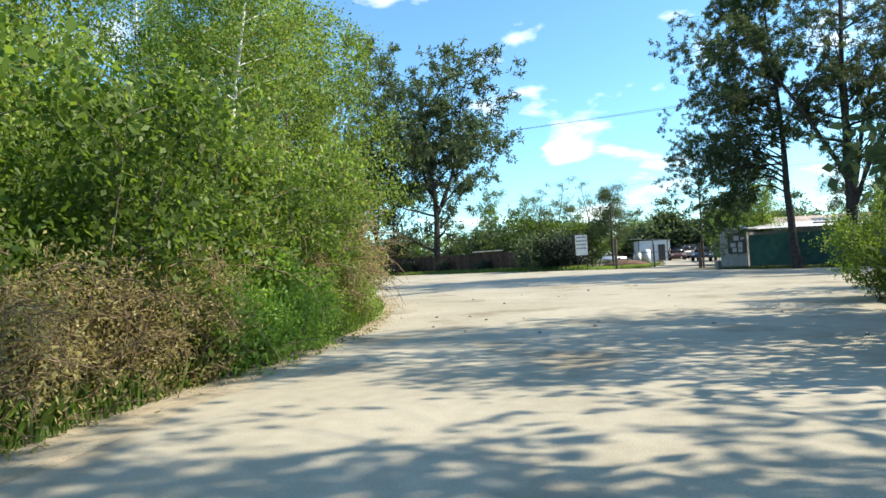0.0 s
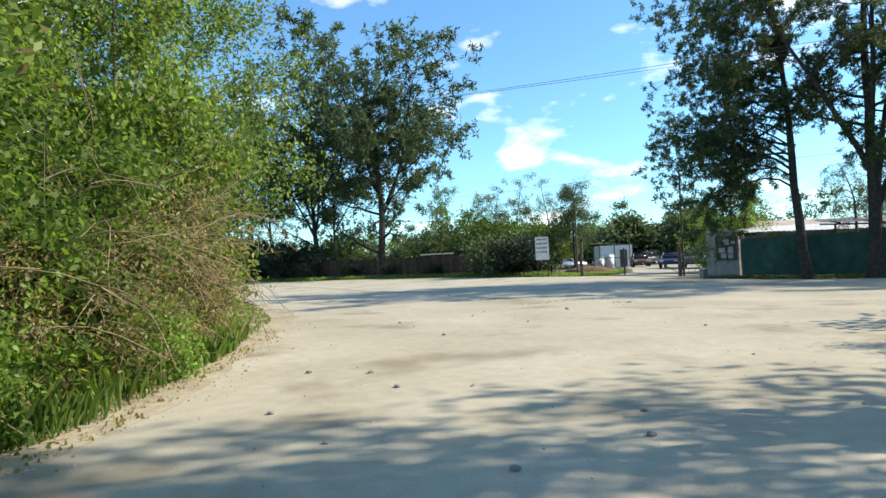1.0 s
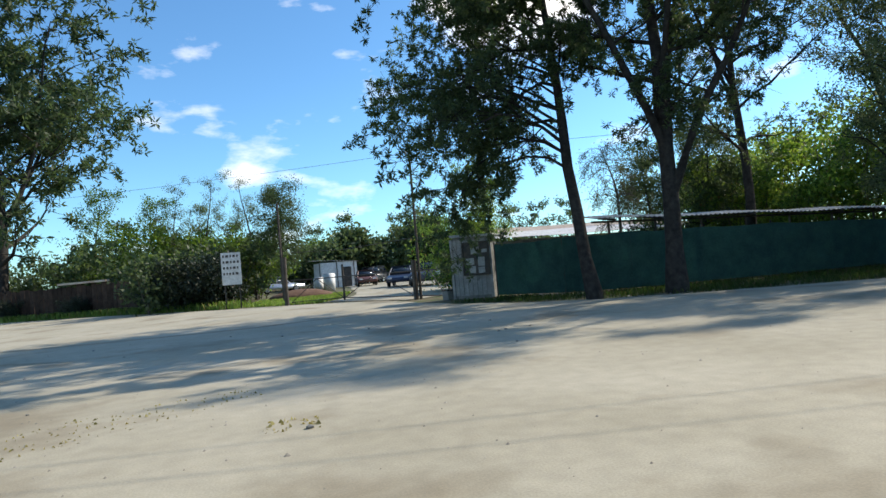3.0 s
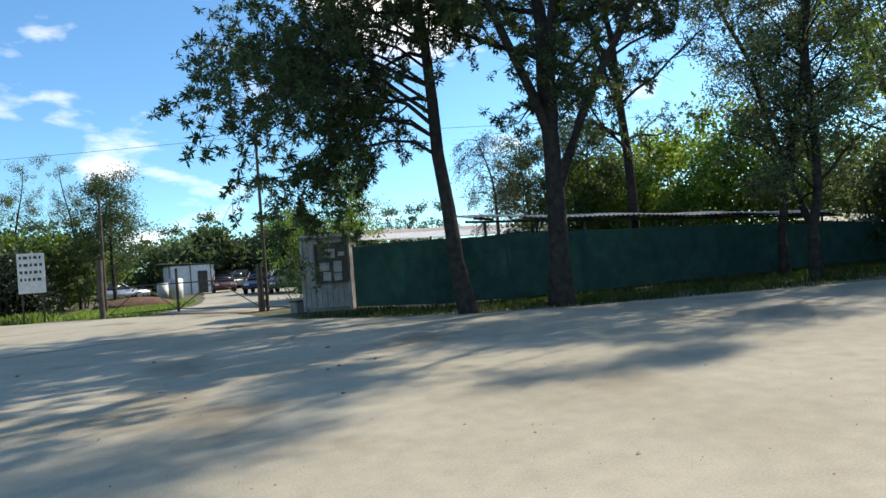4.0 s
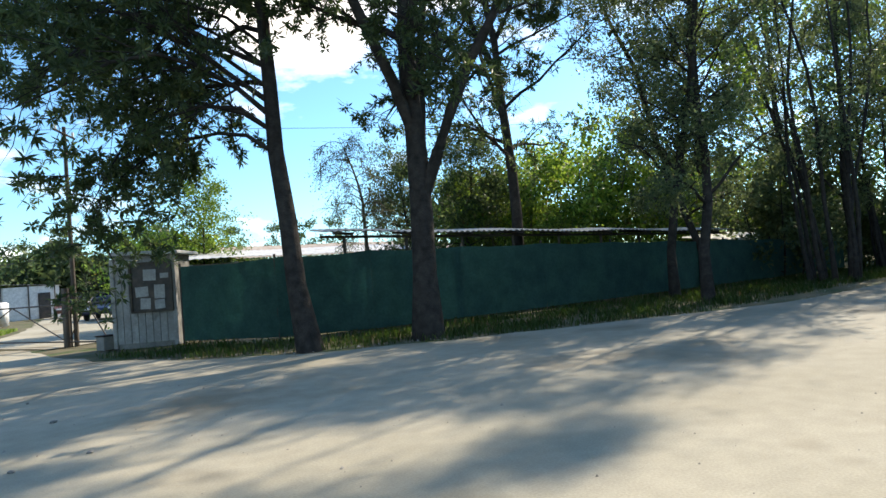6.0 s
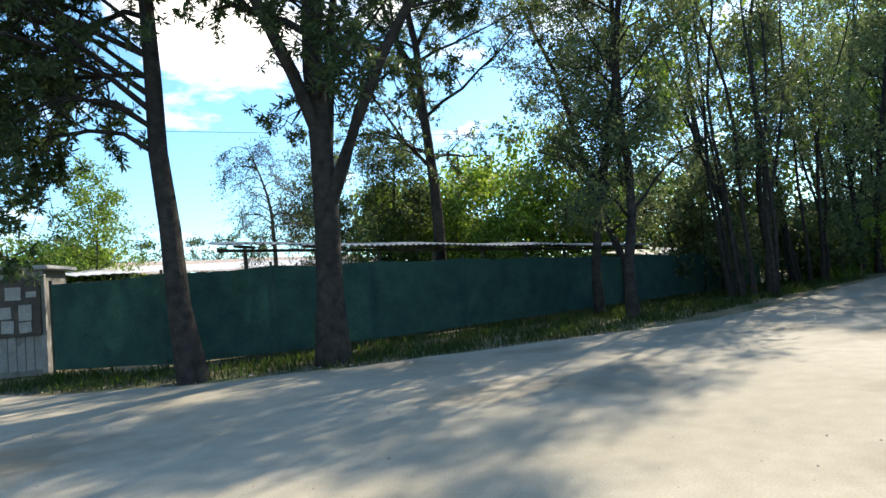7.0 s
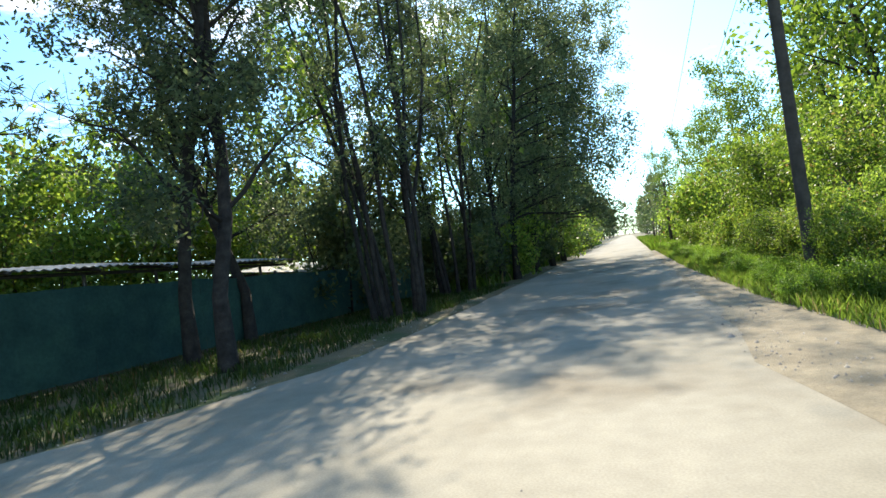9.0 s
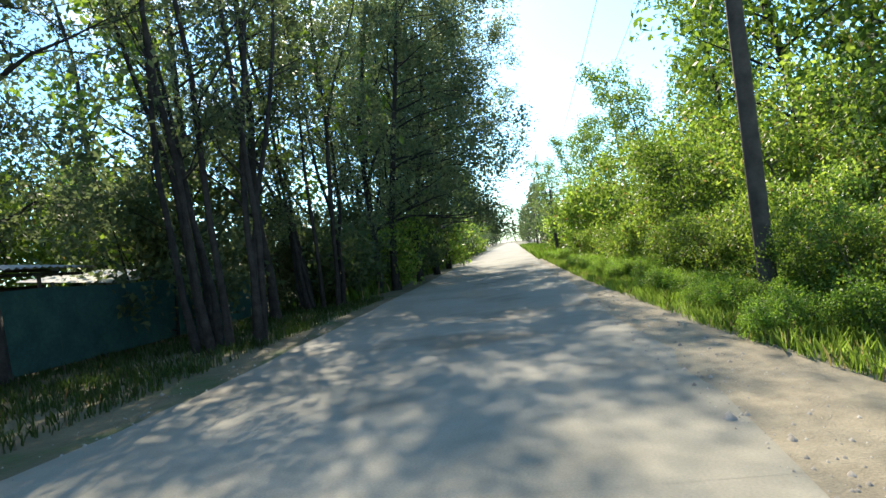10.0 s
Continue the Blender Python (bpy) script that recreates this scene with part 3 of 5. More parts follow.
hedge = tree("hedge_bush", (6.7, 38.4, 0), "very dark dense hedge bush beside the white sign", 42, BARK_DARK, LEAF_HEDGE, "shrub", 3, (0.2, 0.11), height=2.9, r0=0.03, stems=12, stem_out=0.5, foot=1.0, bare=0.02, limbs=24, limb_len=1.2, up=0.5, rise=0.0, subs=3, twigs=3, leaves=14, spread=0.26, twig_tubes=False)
far_yard = tree("shrub", (8, 76, 0), "dark green bushy tree along the back of the yard", 45, BARK_DARK, LEAF_LOCUST, "tree", 3, (0.4, 0.22), height=4.4, r0=0.05, stems=6, stem_out=0.4, foot=0.8, bare=0.05, limbs=18, limb_len=1.7, up=0.6, rise=0.1, subs=4, twigs=3, leaves=14, spread=0.36, twig_tubes=False)
wood_under = tree("shrub", (37.0, 17.4, 0), "leafy undergrowth below the woodland trees", 46, BARK_DARK, LEAF_DARK, "shrub", 3, (0.2, 0.11), height=5.0, r0=0.045, stems=7, stem_out=0.35, foot=0.9, bare=0.05, limbs=22, limb_len=1.7, up=0.6, rise=0.1, subs=4, twigs=4, leaves=15, spread=0.28, twig_tubes=False)
birch = tree("birch_tree", (-0.4, -1.6, 0), "pale-barked birch rising out of the thicket", 33, BARK_PALE, LEAF_BRIGHT, height=11, r0=0.1, bare=0.22, limbs=38, limb_len=2.8, up=0.6, rise=-0.1, subs=5, twigs=5, leaves=20, leaf=(0.1, 0.06), spread=0.22, twig_tubes=False)
dead = tree("dead_bush", (0.1, 2.1, 0), "tangle of dry brown twigs and withered vines", 36, BARK_DRY, LEAF_DRY, "shrub", 4, (0.075, 0.03), height=2.3, r0=0.012, stems=13, foot=0.5, stem_out=0.4, bare=0.05, limbs=30, limb_len=0.8, up=0.4, rise=-0.7, subs=4, twigs=3, leaves=7, spread=0.14)
nettle = tree("nettles", (2.6, -3.4, 0), "fresh green nettles at the thicket edge", 37, BARK_GREY, LEAF_NETTLE, "plant", 3, (0.08, 0.045), height=1.3, r0=0.008, stems=22, foot=0.8, stem_out=0.3, bare=0.05, limbs=50, limb_len=0.3, up=0.5, rise=0.0, subs=2, twigs=2, leaves=12, spread=0.09, twig_tubes=False)
young = tree("young_tree", (-0.8, 2.4, 0), "tall bright-leaved young tree at the thicket end", 38, BARK_GREY, LEAF_BRIGHT, height=9.6, r0=0.09, bare=0.12, limbs=40, limb_len=2.6, up=0.6, rise=0.1, subs=5, twigs=5, leaves=23, leaf=(0.115, 0.064), spread=0.24, top=0.5, twig_tubes=False)
rnd = random.Random(4)
for ob, x, y, s in [(shrub_b, 2.2, -9.4, 1.0), (shrub_a, 0.3, 1.2, 1.1), (shrub_b, 2.0, -3.4, 0.85), (shrub_b, 1.75, -0.2, 0.5), (shrub_a, 1.0, 1.6, 0.55), (shrub_b, 2.6, -2.8, 0.55), (shrub_b, -1.0, 4.2, 0.9), (shrub_a, -1.6, -4.2, 1.4), (shrub_b, -2.0, 2.0, 1.4), (shrub_far, -2.6, 6.0, 0.9)]:
    again(ob, x, y, s, rnd.uniform(0, 360))
for ob, x, y, s in [(shrub_a, -3.6, -8, 1.5), (shrub_a, -4.4, -2, 1.5), (shrub_b, -4.6, 4, 1.4), (shrub_dark, -8, 0, 2.2), (shrub_dark, -5, 8, 1.1), (shrub_dark, -9, 9, 1.6), (shrub_b, 0.6, -13, 1.4), (shrub_dark, -3, -14, 2.0)]:
    again(ob, x, y, s, rnd.uniform(0, 360), "tall green shrub deep in the thicket")
again(birch, -2.6, 3.4, 0.85, 140)
again(young, -1.2, 0.4, 0.95, 140)
again(young, -0.8, 5.5, 1.12, 60)
again(young, -1.2, -7.6, 0.9, 250)
again(young, -4.6, -5.0, 1.15, 40)
again(birch, -4.4, -0.4, 1.1, 60)
again(young, -5.5, 4.5, 1.1, 170)
for x, y, s in [(3.0, -2.4, 0.8), (3.5, -5.6, 0.95), (3.6, -6.9, 1.0), (3.7, -8.2, 0.9), (2.9, -6.4, 1.15), (2.4, -4.4, 1.15), (1.2, 0.6, 0.7), (0.7, 2.6, 0.8), (3.9, -7.5, 0.8), (3.8, -6.2, 0.7), (3.3, -4.7, 0.75)]:
    again(nettle, x, y, s, rnd.uniform(0, 360))
for x, y, s, rz in [(2.0, -0.9, 0.95, 80), (1.5, 0.6, 0.85, 300), (1.1, 0.1, 1.15, 190), (2.1, -1.9, 1.1, 250), (2.9, -3.2, 0.9, 20), (2.7, -4.3, 0.85, 130), (1.1, 1.8, 0.75, 220), (3.3, -9.4, 0.7, 200), (3.6, -10.4, 0.8, 60), (3.8, -9.2, 0.7, 120), (3.5, -11.6, 0.85, 280), (1.6, -0.6, 1.3, 330)]:
    again(dead, x, y, s, rz)
# arching dry canes over the thicket's face
VINE = material("dry_cane", (0.2, 0.145, 0.085), 0.9, second=(0.34, 0.26, 0.16), scale=6, fine=40, bump=0.2, spec=0.15)
def dry_canes(x, y, count, seed):
    rng, lines = np.random.default_rng(seed), []
    for k in range(count):
        a = rng.uniform(-0.9, 0.9)
        start = (x - rng.uniform(0.0, 0.9), y + rng.uniform(-0.9, 0.9), rng.uniform(-0.05, 1.2))
        line = bend(rng, start, (0.45 * math.cos(a), 0.8 * math.sin(a), 1.0), rng.uniform(2.0, 3.4), 10, -rng.uniform(1.6, 3.2), 0.12)
        line[:, 2] = np.maximum(line[:, 2], 0.03)
        line[0, 2] = -0.05 if k % 2 else line[0, 2]
        lines.append((line, np.linspace(0.012, 0.004, 10)))
        for q in range(5):
            j = int(rng.integers(3, 9))
            tw = bend(rng, line[j], rng.normal(size=3) + (0.3, 0, -0.4), rng.uniform(0.25, 0.7), 4, -0.8, 0.2)
            lines.append((tw, np.linspace(0.005, 0.002, 4)))
    v, f = tube_arrays(lines, 4)
    return tagged(array_object("dry_canes", v, f, VINE), "arching dry brown canes over the thicket", "plant", kind="stuff")


for x, y, n, seed in [(2.9, -4.6, 16, 81), (2.7, -2.6, 22, 82), (2.3, -0.9, 22, 83), (1.8, 0.6, 16, 84), (3.1, -7.0, 12, 85), (1.3, 2.0, 10, 86)]:
    dry_canes(x, y, n, seed)
# yard front, towards the side street
again(big, -16.5, 57.5, 0.78, 100)
again(big, -31, 62, 0.85, 200)
for i in range(13):
    t = i / 12
    x, y = 6.0 - 52 * t, 39.0 + 32 * t
    again(shrub_dark, x + rnd.uniform(-1, 1), y + 8.0 + rnd.uniform(-1, 1), rnd.uniform(0.8, 1.3), rnd.uniform(0, 360))
for x, y, s in [(1.8, 50.5, 1.4), (5.0, 47.5, 1.4), (7.6, 46.5, 1.3), (-3, 56, 1.4), (-14, 60, 1.3), (9.5, 49, 1.2)]:
    again(rnd.choice([shrub_green, shrub_dark, shrub_dark]), x, y, s, rnd.uniform(0, 360), "tall leafy shrub behind the yard front")
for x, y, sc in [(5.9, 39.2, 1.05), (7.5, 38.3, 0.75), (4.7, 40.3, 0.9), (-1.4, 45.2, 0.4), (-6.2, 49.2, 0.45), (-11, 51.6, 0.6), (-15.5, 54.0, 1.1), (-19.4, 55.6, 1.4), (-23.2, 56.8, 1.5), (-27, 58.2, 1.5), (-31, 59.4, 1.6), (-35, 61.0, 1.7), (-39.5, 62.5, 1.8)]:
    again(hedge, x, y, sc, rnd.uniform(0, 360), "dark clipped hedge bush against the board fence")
for x, y, sc in [(-13.5, 55, 1.15), (-22, 57.5, 1.1), (-25, 59, 1.2), (-27.5, 60, 1.05), (-34, 63, 1.2)]:
    again(wood_dark, x, y, sc, rnd.uniform(0, 360), "slim dark tree behind the yard front")
for x, y, sc in [(-16, 60, 0.95), (-21, 64, 1.1), (-26, 68, 1.0), (-31, 71, 1.2), (-11, 57.6, 0.8)]:
    again(shrub_dark, x, y, sc, rnd.uniform(0, 360), "dark dense hedge along the side street")
for x, y, sc in [(2.6, 47.5, 0.5), (6.2, 48.5, 0.56), (9.4, 48, 0.52), (-2.2, 53, 0.55), (4.4, 46.5, 0.5)]:
    again(wood_dark if x > 4 else wood_far, x, y, sc, rnd.uniform(0, 360), "small green tree behind the yard front")
# inside the yard
again(wood_far, 20.9, 31.6, 0.4, 30, "young bright green tree inside the yard")
again(wood_far, 21.9, 33.4, 0.44, 130, "young bright green tree inside the yard")
again(shrub_mid, 19.9, 33.2, 0.95, 60, "green shrub beside the yard hut")
for i in range(11):
    x = -22 + i * 7 + rnd.uniform(-2, 2)
    again(rnd.choice([shrub_dark, shrub_dark, wood_dark]), x, 88 + rnd.uniform(-6, 10), rnd.uniform(0.75, 1.0) * (1.9 if x < 60 else 1.6) * 0.62, rnd.uniform(0, 360), "distant green tree behind the yard")
    again(rnd.choice([shrub_green, shrub_dark]), x + 3, 84 + rnd.uniform(-4, 6), rnd.uniform(1.3, 1.9), rnd.uniform(0, 360), "distant green bush behind the yard")
for i in range(12):
    again(rnd.choice([shrub_dark, far_yard]), 3 + i * 3 + rnd.uniform(-1, 1), 73 + rnd.uniform(-3, 3), rnd.uniform(1.3, 1.75), rnd.uniform(0, 360), "dark green tree along the back of the yard")
# woods on the far side of the road
again(slim, 28.3, 15.3, 1.05, 120)
again(slim, 32.2, 17.6, 1.0, 220)
again(slim, 50.5, 22.0, 1.1, 200)
again(slim, 38.6, 15.6, 0.95, 300)
again(clump, 41.0, 15.0, 0.95, 70)
again(clump, 52.0, 15.8, 1.0, 310)
again(wood_dark, 56.0, 14.6, 1.1, 20)
again(wood_far, 59.0, 14.0, 1.2, 110)
again(wood_dark, 66.0, 13.9, 1.2, 230)
edge_tree = tree("woodland_tree", (46.0, 13.8, 0), "dense grey-green tree overhanging the road edge", 47, BARK_DARK, LEAF_DARK, height=13, r0=0.16, bare=0.16, limbs=40, limb_len=3.6, up=0.5, rise=-0.1, subs=5, twigs=4, leaves=26, leaf=(0.165, 0.08), spread=0.27, tuft=0.4, twig_tubes=False, sides=4, top=0.6, bias=(0, -0.6), wobble=0.14)
for x, y, sc, rz in [(50.5, 13.6, 0.95, 14), (56.0, 13.5, 1.06, -18)]:
    again(edge_tree, x, y, sc, rz)
for x, y, sc in [(45.5, 14.3, 0.95), (63, 13.6, 1.1)]:
    again(wood_dark, x, y, sc, rnd.uniform(0, 360), "tall dark tree leaning over the road edge")
for x, y in [(32.5, 26.5), (36, 25.5), (39.5, 25), (36, 29), (46.5, 24.5)]:
    again(shrub_mid, x, y, rnd.uniform(1.35, 1.65), rnd.uniform(0, 360))
for x, y in [(55, 17.6), (63, 16.6), (70, 17.4), (77, 17), (84, 18), (92, 17), (102, 18), (114, 17.5), (128, 18)]:
    again(rnd.choice([wood_far, wood_dark]), x + rnd.uniform(-0.7, 0.7), y + rnd.uniform(-0.5, 0.8), rnd.uniform(0.9, 1.12), rnd.uniform(0, 360))
for i in range(14):
    again(rnd.choice([shrub_far, shrub_dark, shrub_dark]), 43 + i * 5 + rnd.uniform(-1, 1), 15.0 + rnd.uniform(-0.4, 0.6), rnd.uniform(0.7, 1.05), rnd.uniform(0, 360), "leafy green shrub at the edge of the wood")
    again(rnd.choice([wood_under, shrub_dark]), 42.5 + i * 3.6 + rnd.uniform(-0.8, 0.8), 16.4 + rnd.uniform(-0.6, 1.0), rnd.uniform(0.55, 0.8), rnd.uniform(0, 360), "leafy undergrowth below the woodland trees")
again(small, 30.0, 26.6, 0.95, 40, "small tree with drooping brownish twigs behind the shed")
again(small, 27.6, 26.8, 0.8, 200, "small tree with drooping brownish twigs behind the shed")
# thicket on the near side of the road
for ob, x, y, s in [(shrub_a, 34.4, 3.6, 0.85), (shrub_b, 37.6, 4.3, 0.8), (shrub_a, 41.0, 4.2, 0.85)]:
    again(ob, x, y, s, rnd.uniform(0, 360), "bright green shrub beside the road")
for i in range(14):
    again(rnd.choice([shrub_mid, shrub_mid, shrub_dark]) if i < 4 else rnd.choice([shrub_far, shrub_far, shrub_dark]), 37 + i * 5 + rnd.uniform(-1, 1), 3.6 + rnd.uniform(-1.0, 1.0) - (2.2 if i < 3 else 0), rnd.uniform(0.85, 1.25), rnd.uniform(0, 360), "leafy shrub in the roadside thicket")
for i in range(11):
    again(rnd.choice([shrub_far, shrub_far, shrub_dark]), 33.2 + i * 2.5 + rnd.uniform(-0.6, 0.6), 5.5 + rnd.uniform(-0.3, 0.35), rnd.uniform(0.24, 0.36), rnd.uniform(0, 360), "low leafy undergrowth along the road verge")
for x, y, s in [(38, -0.6, 0.8), (43, -1.5, 0.9), (48, -0.4, 0.68), (54, -1.0, 0.7), (61, 0.4, 0.66), (69, 0.5, 0.8), (78, 1.2, 0.75), (88, 1, 0.8), (100, 1.4, 0.85), (115, 2, 0.9), (34, -3.5, 0.95), (40, -6, 1.0), (39.5, 1.8, 0.75), (36.8, 0.4, 0.72), (45.5, 1.2, 0.58), (51, 1.6, 0.55)]:
    again(wood_far, x, y, s, rnd.uniform(0, 360), "leafy tree behind the roadside thicket")
far_tree = tree("far_tree", (136, 17.6, 0), "far woodland tree along the road", 43, BARK_DARK, LEAF_LOCUST, height=14, r0=0.2, bare=0.06, limbs=16, limb_len=4.2, up=0.55, rise=0.2, subs=3, twigs=3, leaves=9, leaf=(0.66, 0.34), spread=0.55, twig_tubes=False, sides=3)
far_bush = tree("far_bush", (50, 20.5, 0), "shady bush inside the wood", 44, BARK_DARK, LEAF_DARK, "shrub", 3, (0.36, 0.2), height=4.2, r0=0.04, stems=6, stem_out=0.5, foot=1.0, bare=0.02, limbs=12, limb_len=1.9, up=0.5, rise=0.0, subs=3, twigs=3, leaves=12, spread=0.38, twig_tubes=False)
for i in range(17):
    x = 145 + i * 15
    again(far_tree, x + rnd.uniform(-4, 4), 17.4 + rnd.uniform(-1, 2), rnd.uniform(0.8, 1.1), rnd.uniform(0, 360))
    again(far_tree, x + rnd.uniform(-4, 4), 3.2 + rnd.uniform(-2, 1), rnd.uniform(0.7, 0.95), rnd.uniform(0, 360))
for x, y in [(402, 10), (410, 13), (408, 7), (415, 17), (416, 3)]:
    again(far_tree, x, y, 0.8, rnd.uniform(0, 360), "far tree closing the end of the road")
for x, y in [(50, 27), (36, 34)]:
    again(far_bush, x, y, rnd.uniform(1.1, 1.5), rnd.uniform(0, 360))
for i in range(15):
    again(far_tree, -12 + i * 5 + rnd.uniform(-1.5, 1.5), 90 + rnd.uniform(-5, 6), rnd.uniform(0.55, 0.75), rnd.uniform(0, 360), "distant dark green tree behind the yard")
for i in range(16):
    again(far_bush, 44 + i * 6 + rnd.uniform(-1.5, 1.5), 21.5 + rnd.uniform(-1, 2.5), rnd.uniform(0.55, 0.9), rnd.uniform(0, 360))
for x in (122, 128, 134):
    c = again(wood_dark, x, 4.2, 0.8, rnd.uniform(0, 360), "tall narrow poplar far down the road")
    c.scale = (0.32, 0.32, 0.95)
for i in range(46):
    x = 29.5 + i * 0.75 + rnd.uniform(-0.4, 0.4)
    again(nettle, x, 6.85 + 0.012 * (x - 30) - abs(rnd.gauss(0, 0.5)), rnd.uniform(0.2, 0.42), rnd.uniform(0, 360), "low leafy weeds at the road edge")
for x, y, sc in [(30.2, 5.5, 0.34), (31.0, 5.75, 0.3), (32.2, 5.5, 0.4), (33.6, 5.7, 0.34), (35.0, 5.4, 0.44), (36.4, 5.7, 0.36), (28.6, 5.0, 0.32), (29.6, 4.6, 0.42)]:
    again(rnd.choice([shrub_b, shrub_mid]), x, y, sc, rnd.uniform(0, 360), "waist-high leafy bush beside the utility pole")
for i in range(26):
    x = 29.2 + i * 0.42 + rnd.uniform(-0.3, 0.3)
    again(nettle, x, 6.55 - abs(rnd.gauss(0, 0.4)), rnd.uniform(0.22, 0.45), rnd.uniform(0, 360), "knee-high leafy weeds on the road verge")
# corner by the approach
for x, y, s in [(15.6, -4.4, 0.9), (15.0, -7.5, 1.0), (18.2, 1.6, 0.8)]:
    again(shrub_dark, x, y, s, rnd.uniform(0, 360), "dark leafy shrub at the corner")
again(shrub_b, 14.9, -1.0, 0.55, 70, "dark leafy shrub at the corner")
for x, y, s in [(17.6, -4.6, 0.54), (16.4, -7.2, 0.62), (17.0, -11.5, 0.84), (17.4, -14.4, 0.8), (18.6, -10.9, 0.9), (22, -2.6, 0.75), (16.5, -17, 0.85)]:
    again(wood_far, x, y, s, rnd.uniform(0, 360), "leafy tree at the corner")

# ---- grass ----
grass("verge_grass", [(25, 6.4), (27, 6.8), (31, 7.15), (40, 7.5), (60, 7.7), (60, 5.0), (33, 4.6), (24, 5.4)], 46000, 0.2, 0.0065, "bright green roadside grass and weeds", 51, LAWN)
grass("far_verge_grass", [(60, 7.9), (140, 8.0), (140, 5.4), (60, 5.0)], 7000, 0.5, 0.04, "green grass along the road", 52)
grass("corner_grass", [(3.3, -0.9), (2.5, 1.8), (1.45, 5.2), (0.7, 6.8), (-2.5, 12.2), (-9.2, 22.5), (-14.5, 29.5), (-16.5, 28.5), (-10.5, 20.5), (-4.2, 11.6), (-1.8, 7.0), (0.2, 4.0), (1.4, 1.4), (2.5, -0.8)], 130000, 0.11, 0.012, "short bright grass at the thicket corner", 53, LAWN)
# blades in the darker tone paint tree shade along the fence
grass("fence_grass", [(16.0, 22.2), (17.2, 19.4), (18.8, 17.6), (20.8, 16.2), (23.4, 15.1), (26, 14.0), (42, 13.4), (42, 16.8), (26, 18.4), (21, 19.2), (19.2, 20.4), (18.0, 22.6)], 26000, 0.15, 0.009, "green grass under the trees, coloured darker to stand for shade", 54, SHADE_GRASS)
grass("front_grass", [(8.4, 35.2), (4.6, 38.2), (0.4, 42.6), (-8, 49.2), (-20, 53.4), (-33, 57.8), (-33.4, 59.2), (-20.2, 55.0), (-8.2, 50.8), (0.6, 44.2), (5.0, 40.2), (9.4, 36.4)], 90000, 0.4, 0.04, "bright grass strip along the yard front", 55, LAWN)
grass("yard_grass", [(9.0, 35.6), (12.2, 31.4), (14.0, 36), (15.4, 43), (12, 46), (9.6, 41)], 12000, 0.16, 0.03, "short bright green lawn inside the gate", 56, LAWN)
grass("thicket_weeds", [(4.2, -12), (4.1, -4), (3.2, 0.0), (2.3, 2.4), (0.6, 2.0), (1.0, -6), (0.8, -12)], 12000, 0.4, 0.012, "weeds and dry stalks under the thicket", 57)
grass("wood_weeds", [(42, 14.0), (140, 14.4), (140, 17), (42, 17)], 8000, 0.5, 0.04, "weeds at the edge of the wood", 58)

# ---- fence, hut, shed ----
def lerp_line(points, step):
    out = []
    for (ax, ay, az), (bx, by, bz) in zip(points, points[1:]):
        n = max(1, round(math.hypot(bx - ax, by - ay) / step))
        out += [(ax + (bx - ax) * i / n, ay + (by - ay) * i / n, az + (bz - az) * i / n) for i in range(n)]
    return out + [points[-1]]


def cloth_panel(a, b, parent, seed):
    """A screen cloth between two posts, slack and rippled, with thickness."""
    rng = random.Random(seed)
    nx, nz, bm = 10, 6, bmesh.new()
    ax, ay, az = a
    bx, by, bz = b
    ln = math.hypot(bx - ax, by - ay)
    ox, oy = -(by - ay) / ln, (bx - ax) / ln
    ph = rng.uniform(0, 6)
    grid = []
    for k in range(nz + 1):
        row = []
        for i in range(nx + 1):
            u, w = i / nx, k / nz
            top = az + (bz - az) * u - 0.05 * math.sin(math.pi * u) * rng.uniform(0.5, 1)
            off = 0.03 * math.sin(9 * u + ph + 2 * w) * math.sin(math.pi * u) + rng.uniform(-0.006, 0.006)
            row.append(bm.verts.new((ax + (bx - ax) * u + ox * off, ay + (by - ay) * u + oy * off, 0.06 + (top - 0.06) * w)))
        grid.append(row)
    for k in range(nz):
        for i in range(nx):
            bm.faces.new((grid[k][i], grid[k][i + 1], grid[k + 1][i + 1], grid[k + 1][i]))
    bmesh.ops.solidify(bm, geom=bm.faces[:], thickness=0.008)
    for e in bm.edges:
        if e.calc_face_angle(0) > 0.9:
            e.smooth = False
    return part("cloth", bm, SCREEN, parent, smooth=True)


fence = tagged(new("screen_fence"), "yard fence hung with dark green screen cloth", "fence")
posts = lerp_line([(17.95, 22.75, 1.85), (19.4, 20.4, 1.85), (21.2, 19.3, 1.85), (26, 18.5, 1.75), (36, 17.2, 1.4), (41, 16.8, 1.2)], 2.4)
for i, p in enumerate(posts):
    v, f = tube_arrays([(np.array([(p[0], p[1] + 0.05, -0.1), (p[0], p[1] + 0.05, p[2] + 0.08)]), [0.03, 0.03])], 8)
    array_object("post", v, f, STEEL_DARK, fence, smooth=True)
    if i:
        cloth_panel(posts[i - 1], p, fence, 70 + i)


hut = tagged(new("gate_hut"), "low grey board hut with a flat sheet roof at the gate", "hut")
HUT = -34
hut_m = pose(17.58, 23.87, 0, 0, 0, HUT)
bm = box_bm(1.4, 1.2, 2.25, (0, 0, -0.05), 0.03)
bm.transform(hut_m)
part("wall", bm, PLASTER, hut)
bm = box_bm(1.62, 1.5, 0.09, (0, 0, 2.18), 0.02)
bm.transform(hut_m @ pose(0, 0, 0.03, 0, 2.0, 0))
part("roof", bm, ROOF_GREY, hut, "flat grey sheet roof")
for i in range(8):
    bm = box_bm(0.16, 0.022, 2.02, (-0.6 + i * 0.172, -0.608, 0.1), 0.005)
    bm.transform(hut_m)
    part("siding_board", bm, HUT_BOARD, hut)
